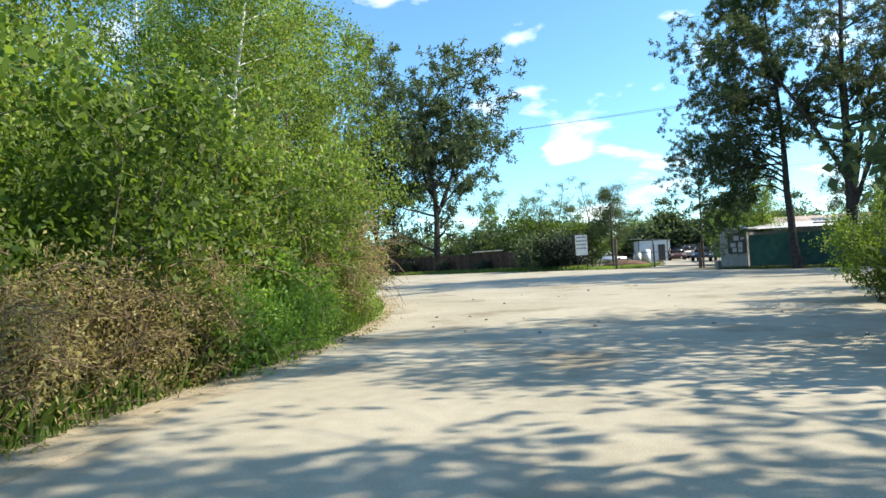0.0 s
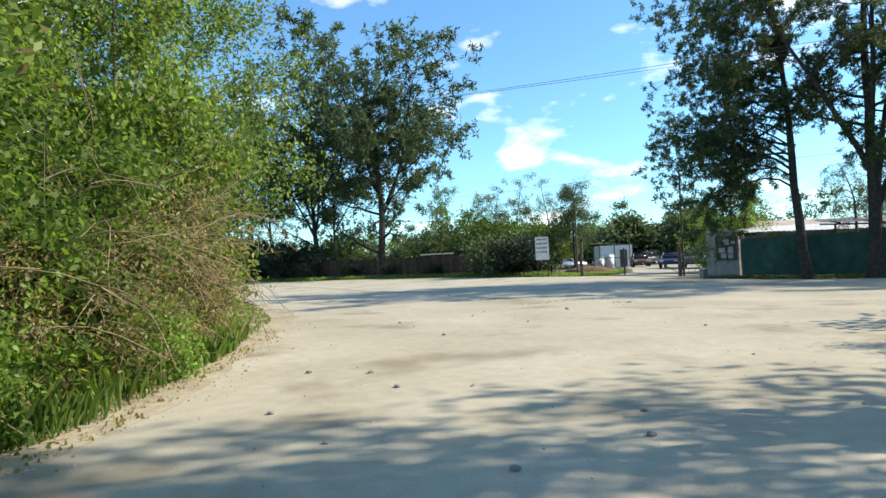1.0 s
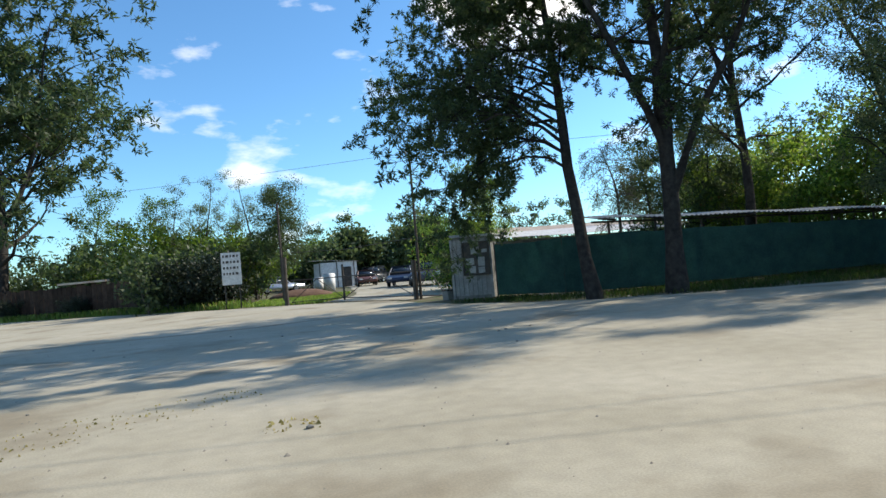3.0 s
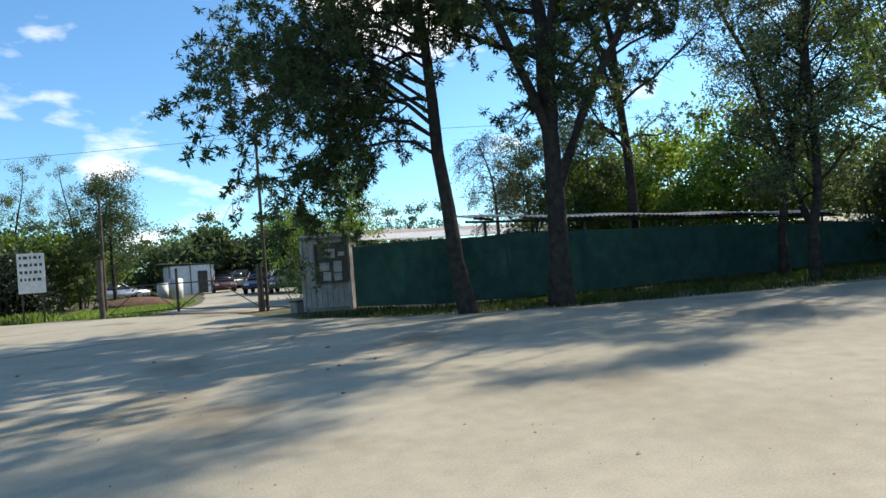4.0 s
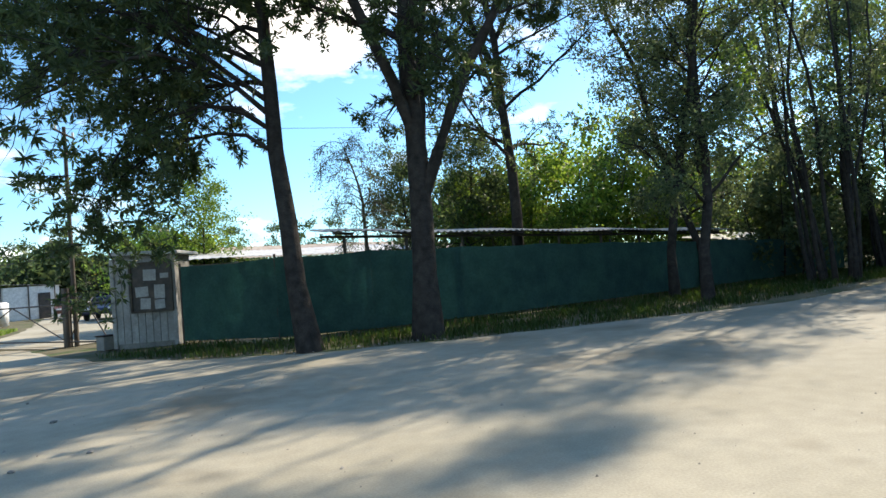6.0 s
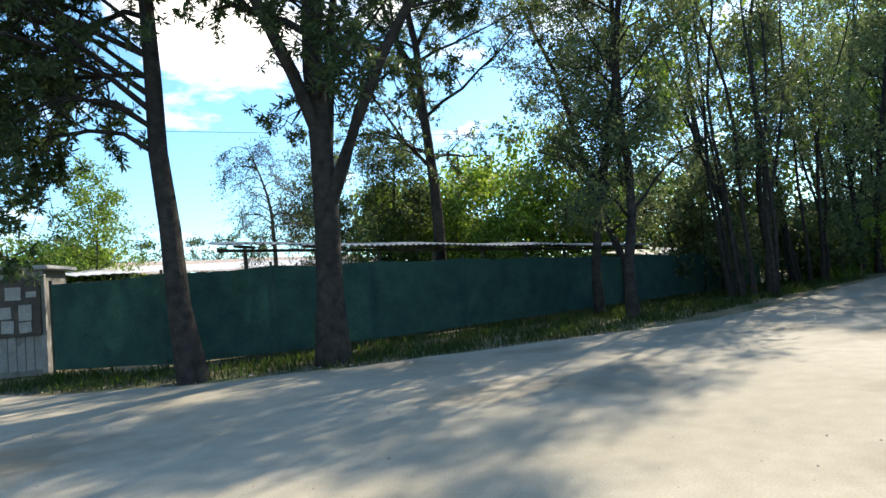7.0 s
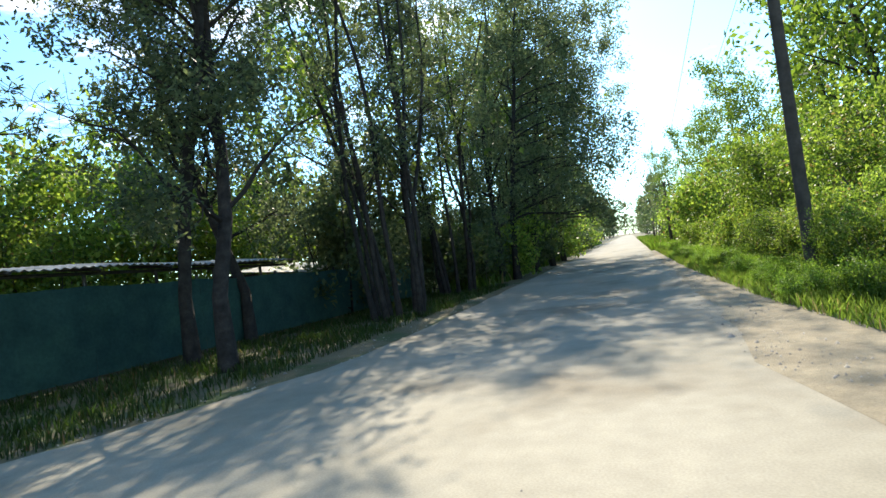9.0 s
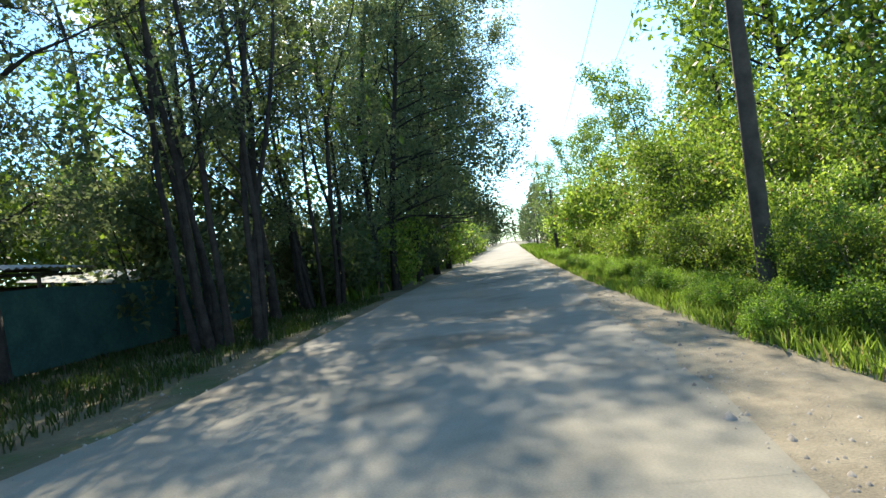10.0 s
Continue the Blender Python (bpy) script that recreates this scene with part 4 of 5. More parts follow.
for ox in (-0.72, 0.72):
    bm = box_bm(0.1, 0.1, 2.16, (ox, -0.6, 0.0), 0.008)
    bm.transform(hut_m)
    part("corner_post", bm, HUT_BOARD, hut)
notice = tagged(new("notice_board"), "dark notice board with pinned white papers on the hut", "notice board")
bm = box_bm(0.92, 0.04, 1.15, (0.2, -0.645, 0.85), 0.008)
bm.transform(hut_m)
part("backing", bm, STEEL_DARK, notice)
for sx, sz, ox, oz in [(1.0, 0.05, 0.2, 0.82), (1.0, 0.05, 0.2, 1.98), (0.05, 1.12, -0.28, 0.86), (0.05, 1.12, 0.68, 0.86)]:
    bm = box_bm(sx, 0.07, sz, (ox, -0.66, oz), 0.006)
    bm.transform(hut_m)
    part("frame_bar", bm, WOOD_POLE, notice, "dark wooden frame")
for ox, oz, pw, ph, tilt in [(0.33, 1.58, 0.3, 0.27, 2), (0.14, 1.2, 0.3, 0.24, -2), (0.55, 1.14, 0.25, 0.33, 1), (0.2, 0.9, 0.24, 0.26, 3), (0.55, 0.89, 0.24, 0.22, -3), (0.68, 1.62, 0.2, 0.12, 0)]:
    bm = box_bm(pw, 0.006, ph, (0, 0, 0), 0.001)
    bm.transform(hut_m @ pose(ox - 0.16, -0.67, oz, 0, tilt, 0))
    part("paper", bm, PAPER, notice, "white sheet of paper")
# a crate beside it
for ox, oy, s in [(-0.98, -0.5, 0.36)]:
    pos = (hut_m @ pose(ox, oy, 0)).translation
    crate = tagged(new("crate"), "grey wooden crate against the hut", "crate")
    part("crate_box", box_bm(s, s, s * 0.9, (pos.x, pos.y, 0), 0.012, 20), PLASTER, crate)
    part("crate_lid", box_bm(s + 0.04, s + 0.04, 0.03, (pos.x, pos.y, s * 0.9), 0.006, 20), WOOD_FENCE, crate)


def ribbed_roof(name, p0, p1, depth, rise, mat, parent, pitch_step=0.18, height=0.02, label=""):
    """A corrugated sheet roof: front eave from p0 to p1, rising towards the back."""
    a, b = Vector(p0), Vector(p1)
    along = b - a
    flatdir = Vector((along.x, along.y, 0)).normalized()
    back = Vector((-flatdir.y, flatdir.x, 0))
    n = int(along.length / (pitch_step / 2))
    rng = random.Random(n)
    verts, faces = [], []
    for i in range(n + 1):
        wave = height * (1 if i % 2 else -1)
        sag = 0.02 * math.sin(i * 0.13) + rng.uniform(-0.004, 0.004)
        over = 0.05 * math.sin(i * 0.021 * 9) + (0.06 if (i // 10) % 3 == 0 else 0)
        e = a + along * (i / n) - back * over + Vector((0, 0, wave + sag))
        t = a + along * (i / n) + back * depth + Vector((0, 0, wave + sag + rise))
        verts += [tuple(e), tuple(t), tuple(e - Vector((0, 0, 0.012))), tuple(t - Vector((0, 0, 0.012)))]
        if i:
            k = 4 * i
            faces += [(k - 4, k, k + 1, k - 3), (k - 2, k - 1, k + 3, k + 2), (k - 4, k - 2, k + 2, k), (k - 3, k + 1, k + 3, k - 1)]
    return mesh_object(name, verts, faces, mat, parent, label)


def beam(name, p0, p1, size, mat, parent, label=""):
    a, b = np.array(p0, float), np.array(p1, float)
    v, f = tube_arrays([(np.array([a, b]), [size * 0.7, size * 0.7])], 4)
    n = len(v)
    me = [tuple(x) for x in v]
    return mesh_object(name, me, [tuple(q) for q in f] + [(3, 2, 1, 0), (n - 4, n - 3, n - 2, n - 1)], mat, parent, label)


shed = tagged(new("long_shed"), "long open shed with a grey sheet roof on posts", "shed")
S0, S1 = (20.6, 20.2, 2.38), (35.6, 18.2, 1.84)
ribbed_roof("roof", S0, S1, 1.3, 0.16, ROOF_GREY, shed, label="weathered grey corrugated roof")
for i in range(9):
    t = 0.04 + i / 9
    x, y, z = (S0[k] + (S1[k] - S0[k]) * t for k in range(3))
    beam("shed_post", (x, y + 0.35, -0.1), (x, y + 0.35, z - 0.1), 0.07, WOOD_POLE, shed)
    beam("rafter", (x, y - 0.1, z - 0.07), (x + 0.16, y + 1.22, z + 0.07), 0.05, WOOD_POLE, shed)
beam("purlin", (S0[0], S0[1] + 0.35, S0[2] - 0.1), (S1[0], S1[1] + 0.35, S1[2] - 0.1), 0.05, WOOD_POLE, shed)
back = box_bm(15.0, 0.06, 1.6, (28.25, 20.55, 0), 0.01, -7.6)
part("back_wall", back, WOOD_FENCE, shed, "dark board back wall")

low = tagged(new("low_building"), "low storehouse with a white sheet roof behind the fence", "building")
ribbed_roof("roof", (19.8, 29.0, 2.3), (31.2, 29.8, 2.3), 4.5, 0.5, ROOF_WHITE, low, 0.3, 0.012, "worn white sheet roof")
part("wall", box_bm(11.0, 4.2, 2.15, (25.3, 31.8, -0.02), 0.02, 4.0), PLASTER, low)
rusty = tagged(new("rusty_building"), "storehouse with a pale rusty roof", "building")
ribbed_roof("roof", (24.2, 37.2, 2.6), (40, 38.2, 2.6), 5, 0.9, ROOF_RUST, rusty, 0.3, 0.015, "rust-streaked pale roof")
part("wall", box_bm(15.5, 4.6, 2.5, (31.9, 40.3, -0.02), 0.02, 3.6), PLASTER, rusty)
end_roof = tagged(new("white_lean_to"), "small lean-to with a white roof beyond the fence", "shed")
ribbed_roof("roof", (36.4, 18.3, 1.45), (40.0, 18.6, 1.6), 2.4, 0.3, ROOF_WHITE, end_roof, 0.3, 0.012)
part("wall", box_bm(3.3, 2.0, 1.42, (38.1, 19.6, -0.02), 0.02, 4), PLASTER, end_roof)

# ---- gate and posts ----
def rod(name, pts, r, mat, parent, label="", sides=8):
    v, f = tube_arrays([(np.array(pts, float), [r] * len(pts))], sides)
    return array_object(name, v, f, mat, parent, label, smooth=True)


gate = tagged(new("yard_gate"), "closed tubular steel gate with braced posts", "gate")
G0, G1, G2, G3 = (11.2, 32.6), (13.7, 32.4), (15.95, 26.9), (16.7, 25.1)
for (x, y), r, h in [(G1, 0.055, 1.75), (G2, 0.11, 1.6)]:
    rod("gate_post", [(x, y, -0.1), (x, y, h)], r, STEEL_DARK, gate)
for a, b in [(G0, G1), (G1, G2), (G2, G3)]:
    for h in (0.12, 1.15):
        rod("gate_rail", [(a[0], a[1], h), (b[0], b[1], h)], 0.022, STEEL_DARK, gate)
    mx, my = (a[0] + b[0]) / 2, (a[1] + b[1]) / 2
    rod("brace", [(a[0], a[1], 0.1), (mx, my, 1.15)], 0.018, STEEL_DARK, gate)
    rod("brace", [(b[0], b[1], 0.1), (mx, my, 1.15)], 0.018, STEEL_DARK, gate)
rod("top_wire", [(G0[0], G0[1], 2.5), (G1[0], G1[1], 2.46), (G2[0], G2[1], 2.5), (G3[0], G3[1], 2.4)], 0.012, STEEL_DARK, gate)
log_post = tagged(new("wooden_post"), "thick weathered wooden post beside the gate", "post")
rod("post_shaft", [(11.0, 32.7, -0.1), (10.97, 32.7, 1.0), (11.0, 32.7, 2.3)], 0.11, WOOD_POLE, log_post)


def utility_pole(at, top, r, label, arm_z=None, arm_rz=0.0, lean=(0, 0)):
    pole = tagged(new("utility_pole"), label, "pole")
    x, y = at
    v, f = tube_arrays([(np.array([(x + lean[0] * t, y + lean[1] * t, -0.2 + (top + 0.2) * t) for t in np.linspace(0, 1, 6)]), np.linspace(r, r * 0.72, 6))], 12)
    array_object("shaft", v, f, WOOD_POLE, pole, smooth=True)
    if arm_z:
        c, s = math.cos(radians(arm_rz)), math.sin(radians(arm_rz))
        ax, ay = x + lean[0], y + lean[1]
        beam("crossarm", (ax - 0.6 * c, ay - 0.6 * s, arm_z), (ax + 0.6 * c, ay + 0.6 * s, arm_z), 0.05, WOOD_POLE, pole)
        for k in (-0.5, 0.5):
            rod("insulator", [(ax + k * c, ay + k * s, arm_z + 0.03), (ax + k * c, ay + k * s, arm_z + 0.16)], 0.035, WALL_WHITE, pole, "white insulator")
    return pole


utility_pole((16.15, 26.9), 6.1, 0.065, "thin dark utility pole beside the gate", 5.9, 60)
utility_pole((11.0, 37.4), 5.5, 0.075, "short dark pole inside the yard")
utility_pole((31.4, 6.2), 7.5, 0.115, "dark wooden utility pole in the roadside grass", 7.05, 90, (-0.12, 0.05))
utility_pole((67.7, 6.2), 4.6, 0.12, "dark wooden utility pole down the road", 4.4, 90)
utility_pole((104, 6.1), 5.2, 0.13, "dark wooden utility pole far down the road", 5.0, 90)


def wire(p, q, sag, label="thin dark overhead wire"):
    pts = [np.array(p) + (np.array(q) - np.array(p)) * t - np.array((0, 0, sag * 4 * t * (1 - t))) for t in np.linspace(0, 1, 25)]
    ob = rod("overhead_wire", pts, 0.007, STEEL_DARK, None, sides=4)
    tagged(ob, label, "wire", "overhead wires")


for off in (-0.5, 0.5):
    wire((31.3, 6.25 + off, 7.2), (-6, 14.2 + off * 0.1, 7.15 + off * 0.1), 0.2)
    wire((31.3, 6.25 + off, 7.2), (67.7, 6.2 + off, 4.6), 0.5)
    wire((67.7, 6.2 + off, 4.6), (104, 6.1 + off, 5.15), 0.5)
wire((16.15, 26.9, 6.05), (46, 13.6, 6.2), 0.3)
wire((16.15, 26.9, 6.05), (-20, 45, 6.5), 0.4)

BLUE_SIGN = material("faded_blue_plate", (0.1, 0.13, 0.34), 0.5, second=(0.16, 0.2, 0.42), scale=3, bump=0.1)
# ---- sign ----
sign = tagged(new("yard_sign"), "tall white board with dark weathered lettering in the weeds", "sign")
SM = pose(8.45, 35.5, 0.55, 0, 0, 6)
bm = box_bm(0.95, 0.05, 1.65, (0, 0, 0.65), 0.008)
bm.transform(SM)
part("board", bm, WALL_WHITE, sign)
for ox in (-0.36, 0.36):
    bm = box_bm(0.07, 0.07, 1.25, (ox, 0.03, -0.57), 0.006)
    bm.transform(SM)
    part("leg", bm, STEEL_DARK, sign)
rs = random.Random(8)
for row in range(4):
    x = -0.4
    while x < 0.3:
        w = rs.uniform(0.06, 0.14)
        bm = box_bm(w, 0.012, 0.12, (x + w / 2, -0.03, 2.06 - row * 0.3), 0.002)
        bm.transform(SM)
        part("text_bar", bm, STEEL_DARK, sign)
        x += w + 0.07

post_sign = tagged(new("street_sign"), "faded blue sign on a thin grey post by the hedge", "sign")
PX, PY = (-26.4, 56.2)
rod("post_shaft", [(PX, PY, -0.1), (PX, PY, 7.6)], 0.07, ROOF_GREY, post_sign)
part("sign_plate", box_bm(0.8, 0.04, 0.95, (PX, PY - 0.12, 6.4), 0.01, 30), BLUE_SIGN, post_sign, "faded blue sign plate")
part("white_band", box_bm(0.74, 0.01, 0.3, (PX - 0.015, PY - 0.15, 6.85), 0.002, 30), WALL_WHITE, post_sign, "white band")

# ---- board fence along the yard front ----
front = tagged(new("board_fence"), "weathered brown board fence along the yard front", "fence")
FR = [(8.4, 37.6), (1.0, 44.4), (-8, 51.2), (-20, 55.4), (-33, 59.8), (-50, 66)]
rf = random.Random(12)
for (ax, ay), (bx, by) in zip(FR, FR[1:]):
    ln, rz = math.hypot(bx - ax, by - ay), math.degrees(math.atan2(by - ay, bx - ax))
    n = int(ln / 0.42)
    for i in range(n):
        t = (i + 0.5) / n
        part("board", box_bm(0.4, 0.03, 2.0 + rf.uniform(-0.12, 0.12), (ax + (bx - ax) * t, ay + (by - ay) * t, -0.02), 0, rz + rf.uniform(-1.5, 1.5)), WOOD_FENCE, front)
part("cap_rail", box_bm(4.2, 0.3, 0.12, (-0.9, 45.7, 2.06), 0.01, -37), ROOF_RUST, front, "pale cap over the boards")

# ---- things in the yard ----
white_hut = tagged(new("white_hut"), "small white hut with dark corner posts and a sloped roof", "hut")
part("wall", box_bm(3.6, 3.2, 2.5, (16.9, 64.4, -0.02), 0.02, 8), WALL_WHITE, white_hut)
ribbed_roof("roof", (14.8, 62.4, 2.75), (19.1, 62.9, 2.45), 4.2, 0.1, ROOF_GREY, white_hut, 0.3, 0.012)
for x in (15.2, 16.9, 18.6):
    beam("corner_post", (x, 62.5 + (x - 15.2) * 0.13, 0), (x, 62.5 + (x - 15.2) * 0.13, 2.55), 0.06, STEEL_DARK, white_hut)
part("door", box_bm(0.8, 0.05, 1.95, (17.9, 62.88, 0), 0.01, 8), STEEL_DARK, white_hut, "dark open doorway")
for x, y, h in [(14.15, 51.4, 1.15), (14.85, 50.7, 1.4)]:
    sack = tagged(new("bulk_bag"), "white bulk bag standing on the ground", "bag")
    bm = box_bm(0.75, 0.7, h, (x, y, 0), 0.06, 20)
    rb = random.Random(int(x * 10))
    for vv in bm.verts:
        vv.co += Vector((rb.uniform(-0.03, 0.03), rb.uniform(-0.03, 0.03), rb.uniform(-0.02, 0.02)))
    part("bag_body", bm, WALL_WHITE, sack, smooth=True)
mound = bmesh.new()
bmesh.ops.create_icosphere(mound, subdivisions=3, radius=1)
for vv in mound.verts:
    vv.co = Vector((vv.co.x * 2.0, vv.co.y * 0.9, max(-0.1, vv.co.z) * 0.55)) * (1 + 0.12 * noise.noise(vv.co * 2.3))
mound.transform(pose(12.2, 41.6, 0, 0, 0, 12))
tagged(part("soil_mound", mound, material("red_soil", (0.11, 0.06, 0.04), 0.95, second=(0.17, 0.1, 0.065), fine=20, bump=0.6, dist=0.03), smooth=True), "low heap of reddish soil on the lawn", "mound")


def car(at, rz, paint, label, tall=1.5, length=4.3, width=1.75, suv=False):
    """A parked car: lofted body, glasshouse, wheels, lamps."""
    root = tagged(new("car"), label, "car", "parked cars")
    L, W, H = length / 2, width / 2, tall
    waist = H * 0.58
    lower = [(-L, 0.42), (-L + 0.05, waist * 0.92), (-L * 0.55, waist), (L * 0.42, waist), (L * 0.9, waist * 0.82), (L, 0.62), (L, 0.34), (-L, 0.3)]
    bm = bmesh.new()
    sides = []
    for y, k in ((-W, 0.97), (-W * 0.9, 1.0), (W * 0.9, 1.0), (W, 0.97)):
        sides.append([bm.verts.new((x * k, y, z if k == 1.0 else z * 0.985)) for x, z in lower])
    for s0, s1 in zip(sides, sides[1:]):
        for i in range(8):
            bm.faces.new((s0[i], s0[(i + 1) % 8], s1[(i + 1) % 8], s1[i]))
    bm.faces.new(sides[0])
    bm.faces.new(sides[-1][::-1])
    bmesh.ops.recalc_face_normals(bm, faces=bm.faces)
    bmesh.ops.bevel(bm, geom=bm.edges[:], offset=0.03, segments=2, affect="EDGES")
    part("body", bm, paint, root, smooth=True)
    back_x = -L * 0.95 if suv else -L * 0.8
    bm = bmesh.new()
    lo = [bm.verts.new(p) for p in [(back_x, -W * 0.93, waist), (L * 0.38, -W * 0.93, waist), (L * 0.38, W * 0.93, waist), (back_x, W * 0.93, waist)]]
    hi = [bm.verts.new(p) for p in [(back_x + (0.12 if suv else 0.5), -W * 0.74, H - 0.05), (L * 0.02, -W * 0.74, H - 0.05), (L * 0.02, W * 0.74, H - 0.05), (back_x + (0.12 if suv else 0.5), W * 0.74, H - 0.05)]]
    for i in range(4):
        bm.faces.new((lo[i], lo[(i + 1) % 4], hi[(i + 1) % 4], hi[i]))
    bm.faces.new(hi)
    bm.faces.new(lo[::-1])
    bmesh.ops.bevel(bm, geom=bm.edges[:], offset=0.04, segments=2, affect="EDGES")
    part("glasshouse", bm, GLASS_DARK, root, "dark car windows", smooth=True)
    rl = L * 0.02 - back_x - (0.12 if suv else 0.5)
    part("roof_panel", box_bm(rl + 0.1, W * 1.52, 0.06, (back_x + (0.12 if suv else 0.5) + rl / 2, 0, H - 0.06), 0.025), paint, root)
    for s in (-1, 1):
        for x0, x1 in ((back_x + 0.03, back_x + (0.15 if suv else 0.5)), (-L * 0.18, -L * 0.18), (L * 0.38, L * 0.02)):
            beam("pillar", (x0, s * W * 0.93, waist), (x1, s * W * 0.745, H - 0.05), 0.045, paint, root)
        for x in (-L * 0.6, L * 0.6):
            bm = bmesh.new()
            bmesh.ops.create_cone(bm, cap_ends=True, segments=20, radius1=0.33, radius2=0.33, depth=0.2)
            bmesh.ops.bevel(bm, geom=bm.edges[:], offset=0.03, segments=2, affect="EDGES")
            bm.transform(pose(x, s * (W - 0.08), 0.33, 90, 0, 0))
            wheel = part("wheel", bm, material_cache["tyre"], root, "black tyre", smooth=True)
            bm = bmesh.new()
            bmesh.ops.create_cone(bm, cap_ends=True, segments=16, radius1=0.2, radius2=0.18, depth=0.03)
            bm.transform(pose(x, s * (W + 0.03), 0.33, 90, 0, 0))
            part("rim", bm, material_cache["rim"], wheel, "grey metal rim")
        part("tail_light", box_bm(0.06, 0.22, 0.16, (-L - 0.005, s * W * 0.72, waist * 0.78), 0.015), material_cache["red"], root, "red tail light")
        part("headlight", box_bm(0.08, 0.3, 0.13, (L - 0.03, s * W * 0.68, 0.58), 0.02), WALL_WHITE, root, "clear headlight")
        part("mirror", box_bm(0.1, 0.14, 0.12, (L * 0.3, s * (W + 0.08), waist + 0.02), 0.03), paint, root)
    part("bumper", box_bm(0.14, W * 1.9, 0.2, (-L - 0.02, 0, 0.34), 0.04), STEEL_DARK, root)
    part("plate", box_bm(0.015, 0.5, 0.11, (-L - 0.1, 0, 0.52), 0.002), WALL_WHITE, root, "plain pale plate")
    root.matrix_world = pose(at[0], at[1], 0, 0, 0, rz)
    return root


material_cache = {
    "tyre": material("tyre_rubber", (0.02, 0.02, 0.02), 0.9, fine=30, bump=0.3),
    "rim": material("rim_metal", (0.45, 0.45, 0.46), 0.35, 0.9, bump=0),
    "red": material("red_lamp", (0.35, 0.02, 0.02), 0.2, bump=0),
}
SILVER = material("silver_paint", (0.42, 0.44, 0.47), 0.3, 0.5, scale=1, bump=0)
BLUE = material("dark_blue_paint", (0.018, 0.027, 0.055), 0.35, 0.1, scale=1, bump=0)
DARK = material("dark_grey_paint", (0.05, 0.055, 0.06), 0.3, 0.2, scale=1, bump=0)
REDP = material("dull_red_paint", (0.1, 0.045, 0.038), 0.5, 0.1, scale=2, bump=0.1)
car((11.3, 61.0), 12, SILVER, "silver estate car parked behind the lawn", 1.5, 4.4, suv=True)
car((19.9, 47.4), 250, BLUE, "dark blue car parked on the driveway", 1.5, 4.3)
car((20.8, 43.6), 250, DARK, "dark off-road car parked on the driveway", 1.75, 4.5, 1.85, suv=True)
car((19.0, 58.6), 266, REDP, "dull red car beside the white hut", 1.45, 3.5, suv=True)
car((20.9, 68.0), 225, DARK, "dark off-road car far inside the yard", 1.8, 4.5, suv=True)

GRIT = material("grit", (0.2, 0.18, 0.15), 0.95, second=(0.36, 0.33, 0.27), scale=9, fine=50, bump=0, island=0.35)
# ---- small litter on the plaza ----
rl = random.Random(21)
for i in range(46):
    x, y = rl.uniform(1.5, 15), rl.uniform(-7, 20)
    if i == 0:
        x, y = 8.65, 6.3
    r = rl.uniform(0.015, 0.04) if i else 0.05
    bm = bmesh.new()
    bmesh.ops.create_icosphere(bm, subdivisions=1, radius=r)
    for vv in bm.verts:
        vv.co = Vector((vv.co.x * rl.uniform(0.9, 1.5), vv.co.y * rl.uniform(0.8, 1.2), vv.co.z * 0.6)) + Vector((0, 0, r * 0.35))
    bm.transform(pose(x, y, 0, 0, 0, rl.uniform(0, 360)))
    tagged(part("pebble", bm, PLASTER), "small grey stone on the sandy surface", "stone", "pebbles")
grass("leaf_litter", [(6.8, 8.7), (7.5, 8.0), (8.7, 8.8), (10.0, 9.8), (9.6, 10.3), (8.1, 9.7)], 240, 0.03, 0.016, "scattered brown leaf litter on the sandy surface", 61, LEAF_DRY, 0.02, True)
grass("leaf_litter", [(9.9, 7.8), (10.4, 7.8), (10.5, 8.2), (9.9, 8.3)], 50, 0.04, 0.02, "few dry leaves on the sandy surface", 62, LEAF_DRY, 0.02, True)
grass("leaf_litter", [(4.6, -9), (4.5, -4), (3.5, 0), (2.8, 3), (1.6, 3), (2.2, -1), (3.4, -9)], 2200, 0.05, 0.022, "dry leaves along the thicket edge", 63, LEAF_DRY, 0.02)


def grit(name, outline, count, size, label, seed):
    """Many small uneven stones lying over a patch of ground."""
    rng = np.random.default_rng(seed)
    xy = np.array(outline, float)
    p = rng.uniform(xy.min(0), xy.max(0), (count * 3, 2))
    inside = np.zeros(len(p), bool)
    for (ax, ay), (bx, by) in zip(xy, np.roll(xy, -1, 0)):
        inside ^= ((ay > p[:, 1]) != (by > p[:, 1])) & (p[:, 0] < (bx - ax) * (p[:, 1] - ay) / (by - ay + 1e-9) + ax)
    p = p[inside][:count]
    n = len(p)
    r = size * rng.lognormal(0, 0.45, n)
    a = rng.uniform(0, 6.28, n)
    corners = [np.c_[p[:, 0], p[:, 1], r * 0.75]]
    for k in range(5):
        t = a + k * 1.2566 + rng.uniform(-0.3, 0.3, n)
        corners.append(np.c_[p[:, 0] + np.cos(t) * r, p[:, 1] + np.sin(t) * r * 0.8, np.full(n, -0.004)])
    v = np.stack(corners, 1).reshape(-1, 3)
    base = np.arange(n)[:, None] * 6
    f = np.concatenate([base + np.array([[0, 1 + k, 1 + (k + 1) % 5]]) for k in range(5)])
    return tagged(array_object(name, v, f, GRIT), label, "gravel", kind="stuff")


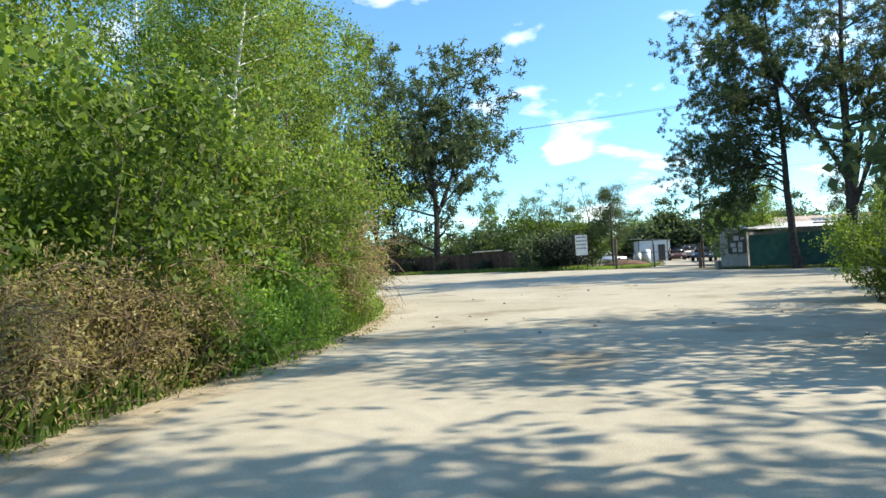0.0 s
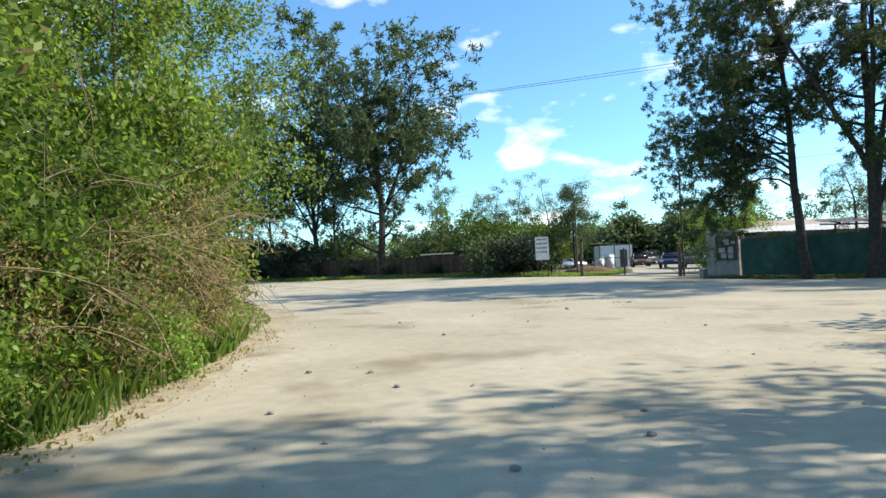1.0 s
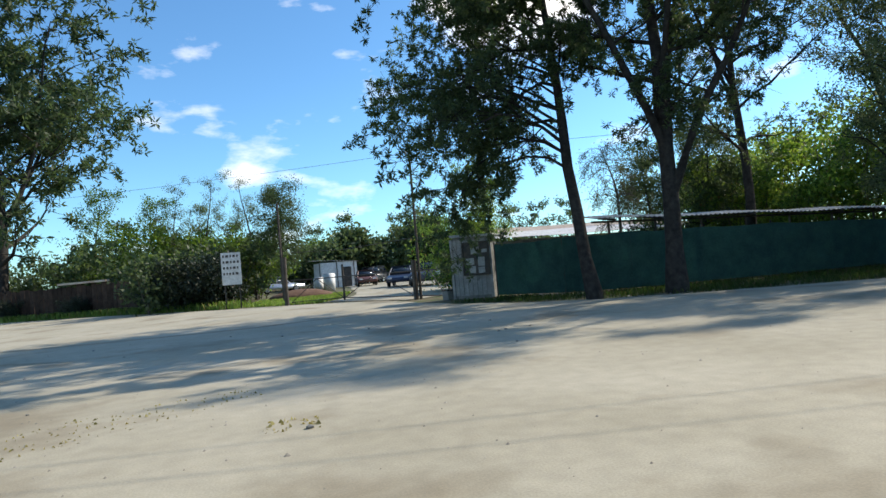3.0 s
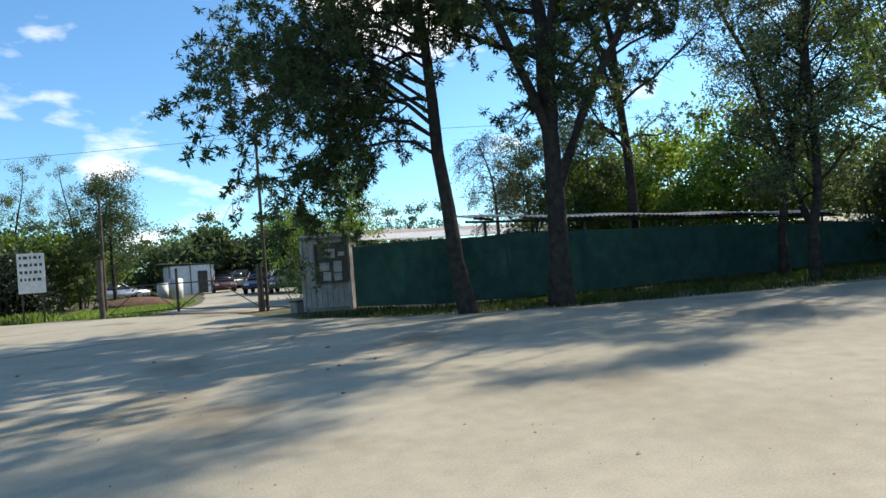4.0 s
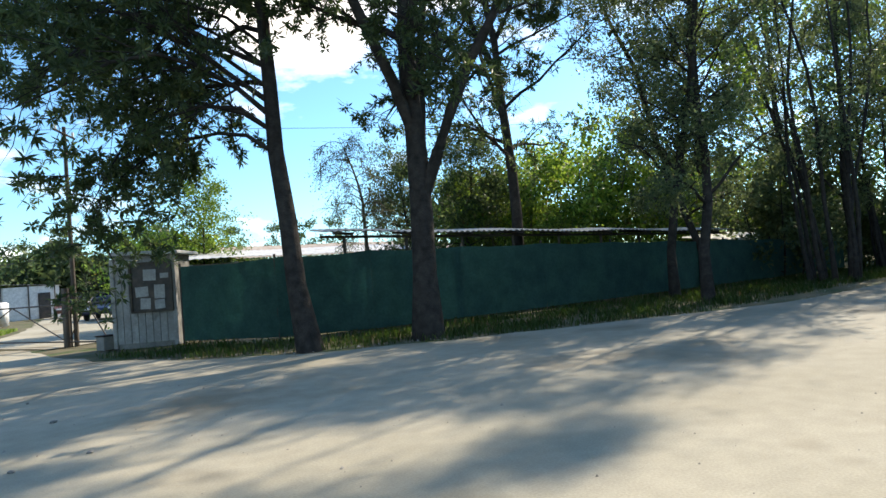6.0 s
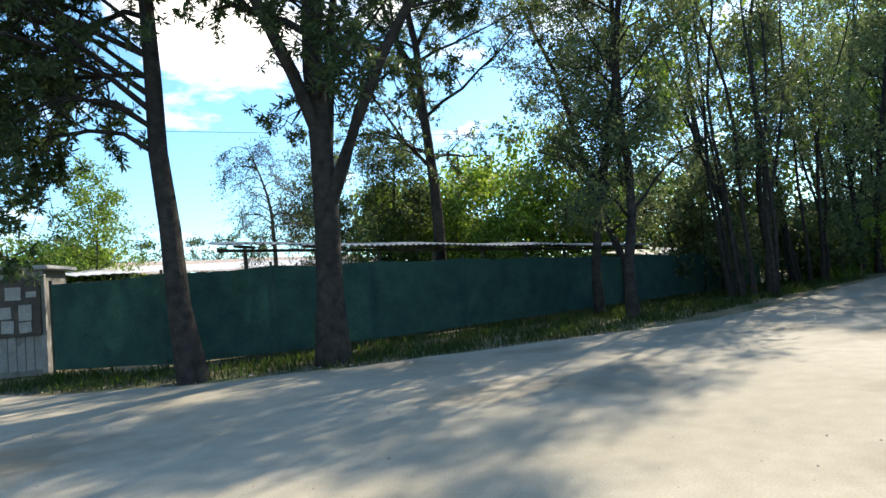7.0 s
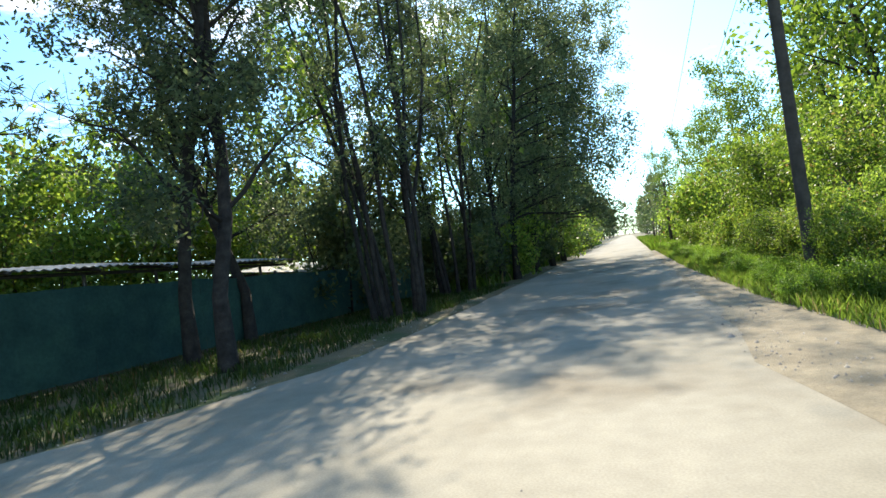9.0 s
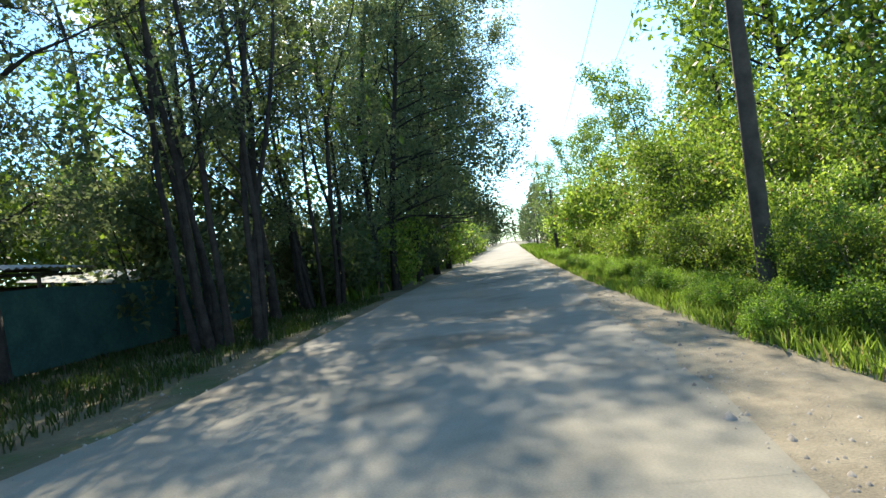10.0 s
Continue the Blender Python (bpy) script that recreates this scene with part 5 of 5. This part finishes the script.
grit("gravel", [(3.4, -9), (4.9, -9), (4.8, -3), (3.8, 0), (2.4, 6), (-1, 11), (-2.4, 11), (0.8, 5.5), (2.6, 0)], 2600, 0.012, "loose gravel along the thicket edge", 71)
grit("gravel", [(2.5, -8), (12, -8), (12.5, -2), (17, 5), (24, 9), (22, 12), (10, 22), (-2, 18), (1.5, 6)], 2600, 0.009, "loose grit scattered over the yard", 72)
grit("gravel", [(24, 7.0), (27, 7.3), (60, 7.3), (60, 8.1), (26, 8.1)], 2500, 0.014, "loose gravel on the road shoulder", 73)
grit("gravel", [(15.8, 21.4), (17.0, 19.0), (18.5, 17.2), (20.5, 15.8), (23.2, 14.7), (27.6, 13.0), (42, 12.7), (42, 13.4), (28, 13.6), (23.5, 15.3), (19, 17.6)], 1800, 0.013, "loose gravel along the grass edge", 74)


# ---- tyre tracks and stains on the plaza ----
def ribbon(points, width, seed):
    """A worn strip on the ground along a bending line, with uneven edges."""
    rng = random.Random(seed)
    pts = [Vector((x, y, 0)) for x, y in points]
    fine_pts = []
    for i in range(len(pts) - 1):
        p0, p1, p2, p3 = pts[max(i - 1, 0)], pts[i], pts[i + 1], pts[min(i + 2, len(pts) - 1)]
        for k in range(14):
            u = k / 14
            fine_pts.append(0.5 * (2 * p1 + (p2 - p0) * u + (2 * p0 - 5 * p1 + 4 * p2 - p3) * u * u + (3 * p1 - p0 - 3 * p2 + p3) * u ** 3))
    fine_pts.append(pts[-1])
    verts, faces = [], []
    for i, p in enumerate(fine_pts):
        d = (fine_pts[min(i + 1, len(fine_pts) - 1)] - fine_pts[max(i - 1, 0)]).normalized()
        side = Vector((-d.y, d.x, 0))
        taper = min(1, i / 6, (len(fine_pts) - 1 - i) / 6)
        for s in (-1, 1):
            q = p + side * s * width * 0.5 * taper * rng.uniform(0.6, 1.2)
            verts.append((q.x, q.y, 0.004))
        if i:
            k = 2 * i
            faces.append((k - 2, k - 1, k + 1, k))
    tagged(mesh_object("tyre_track", verts, faces, TRACK), "faint darker tyre track worn into the sand", "track", "tyre tracks", "structure")

ribbon([(-18, 43.7), (-6.6, 29.7), (-0.9, 21.6), (2.6, 18.2), (6.0, 16.5)], 0.5, 1)
ribbon([(-2.0, 23.0), (3.5, 21.0), (9.4, 20.2), (13.4, 21.6)], 0.4, 5)
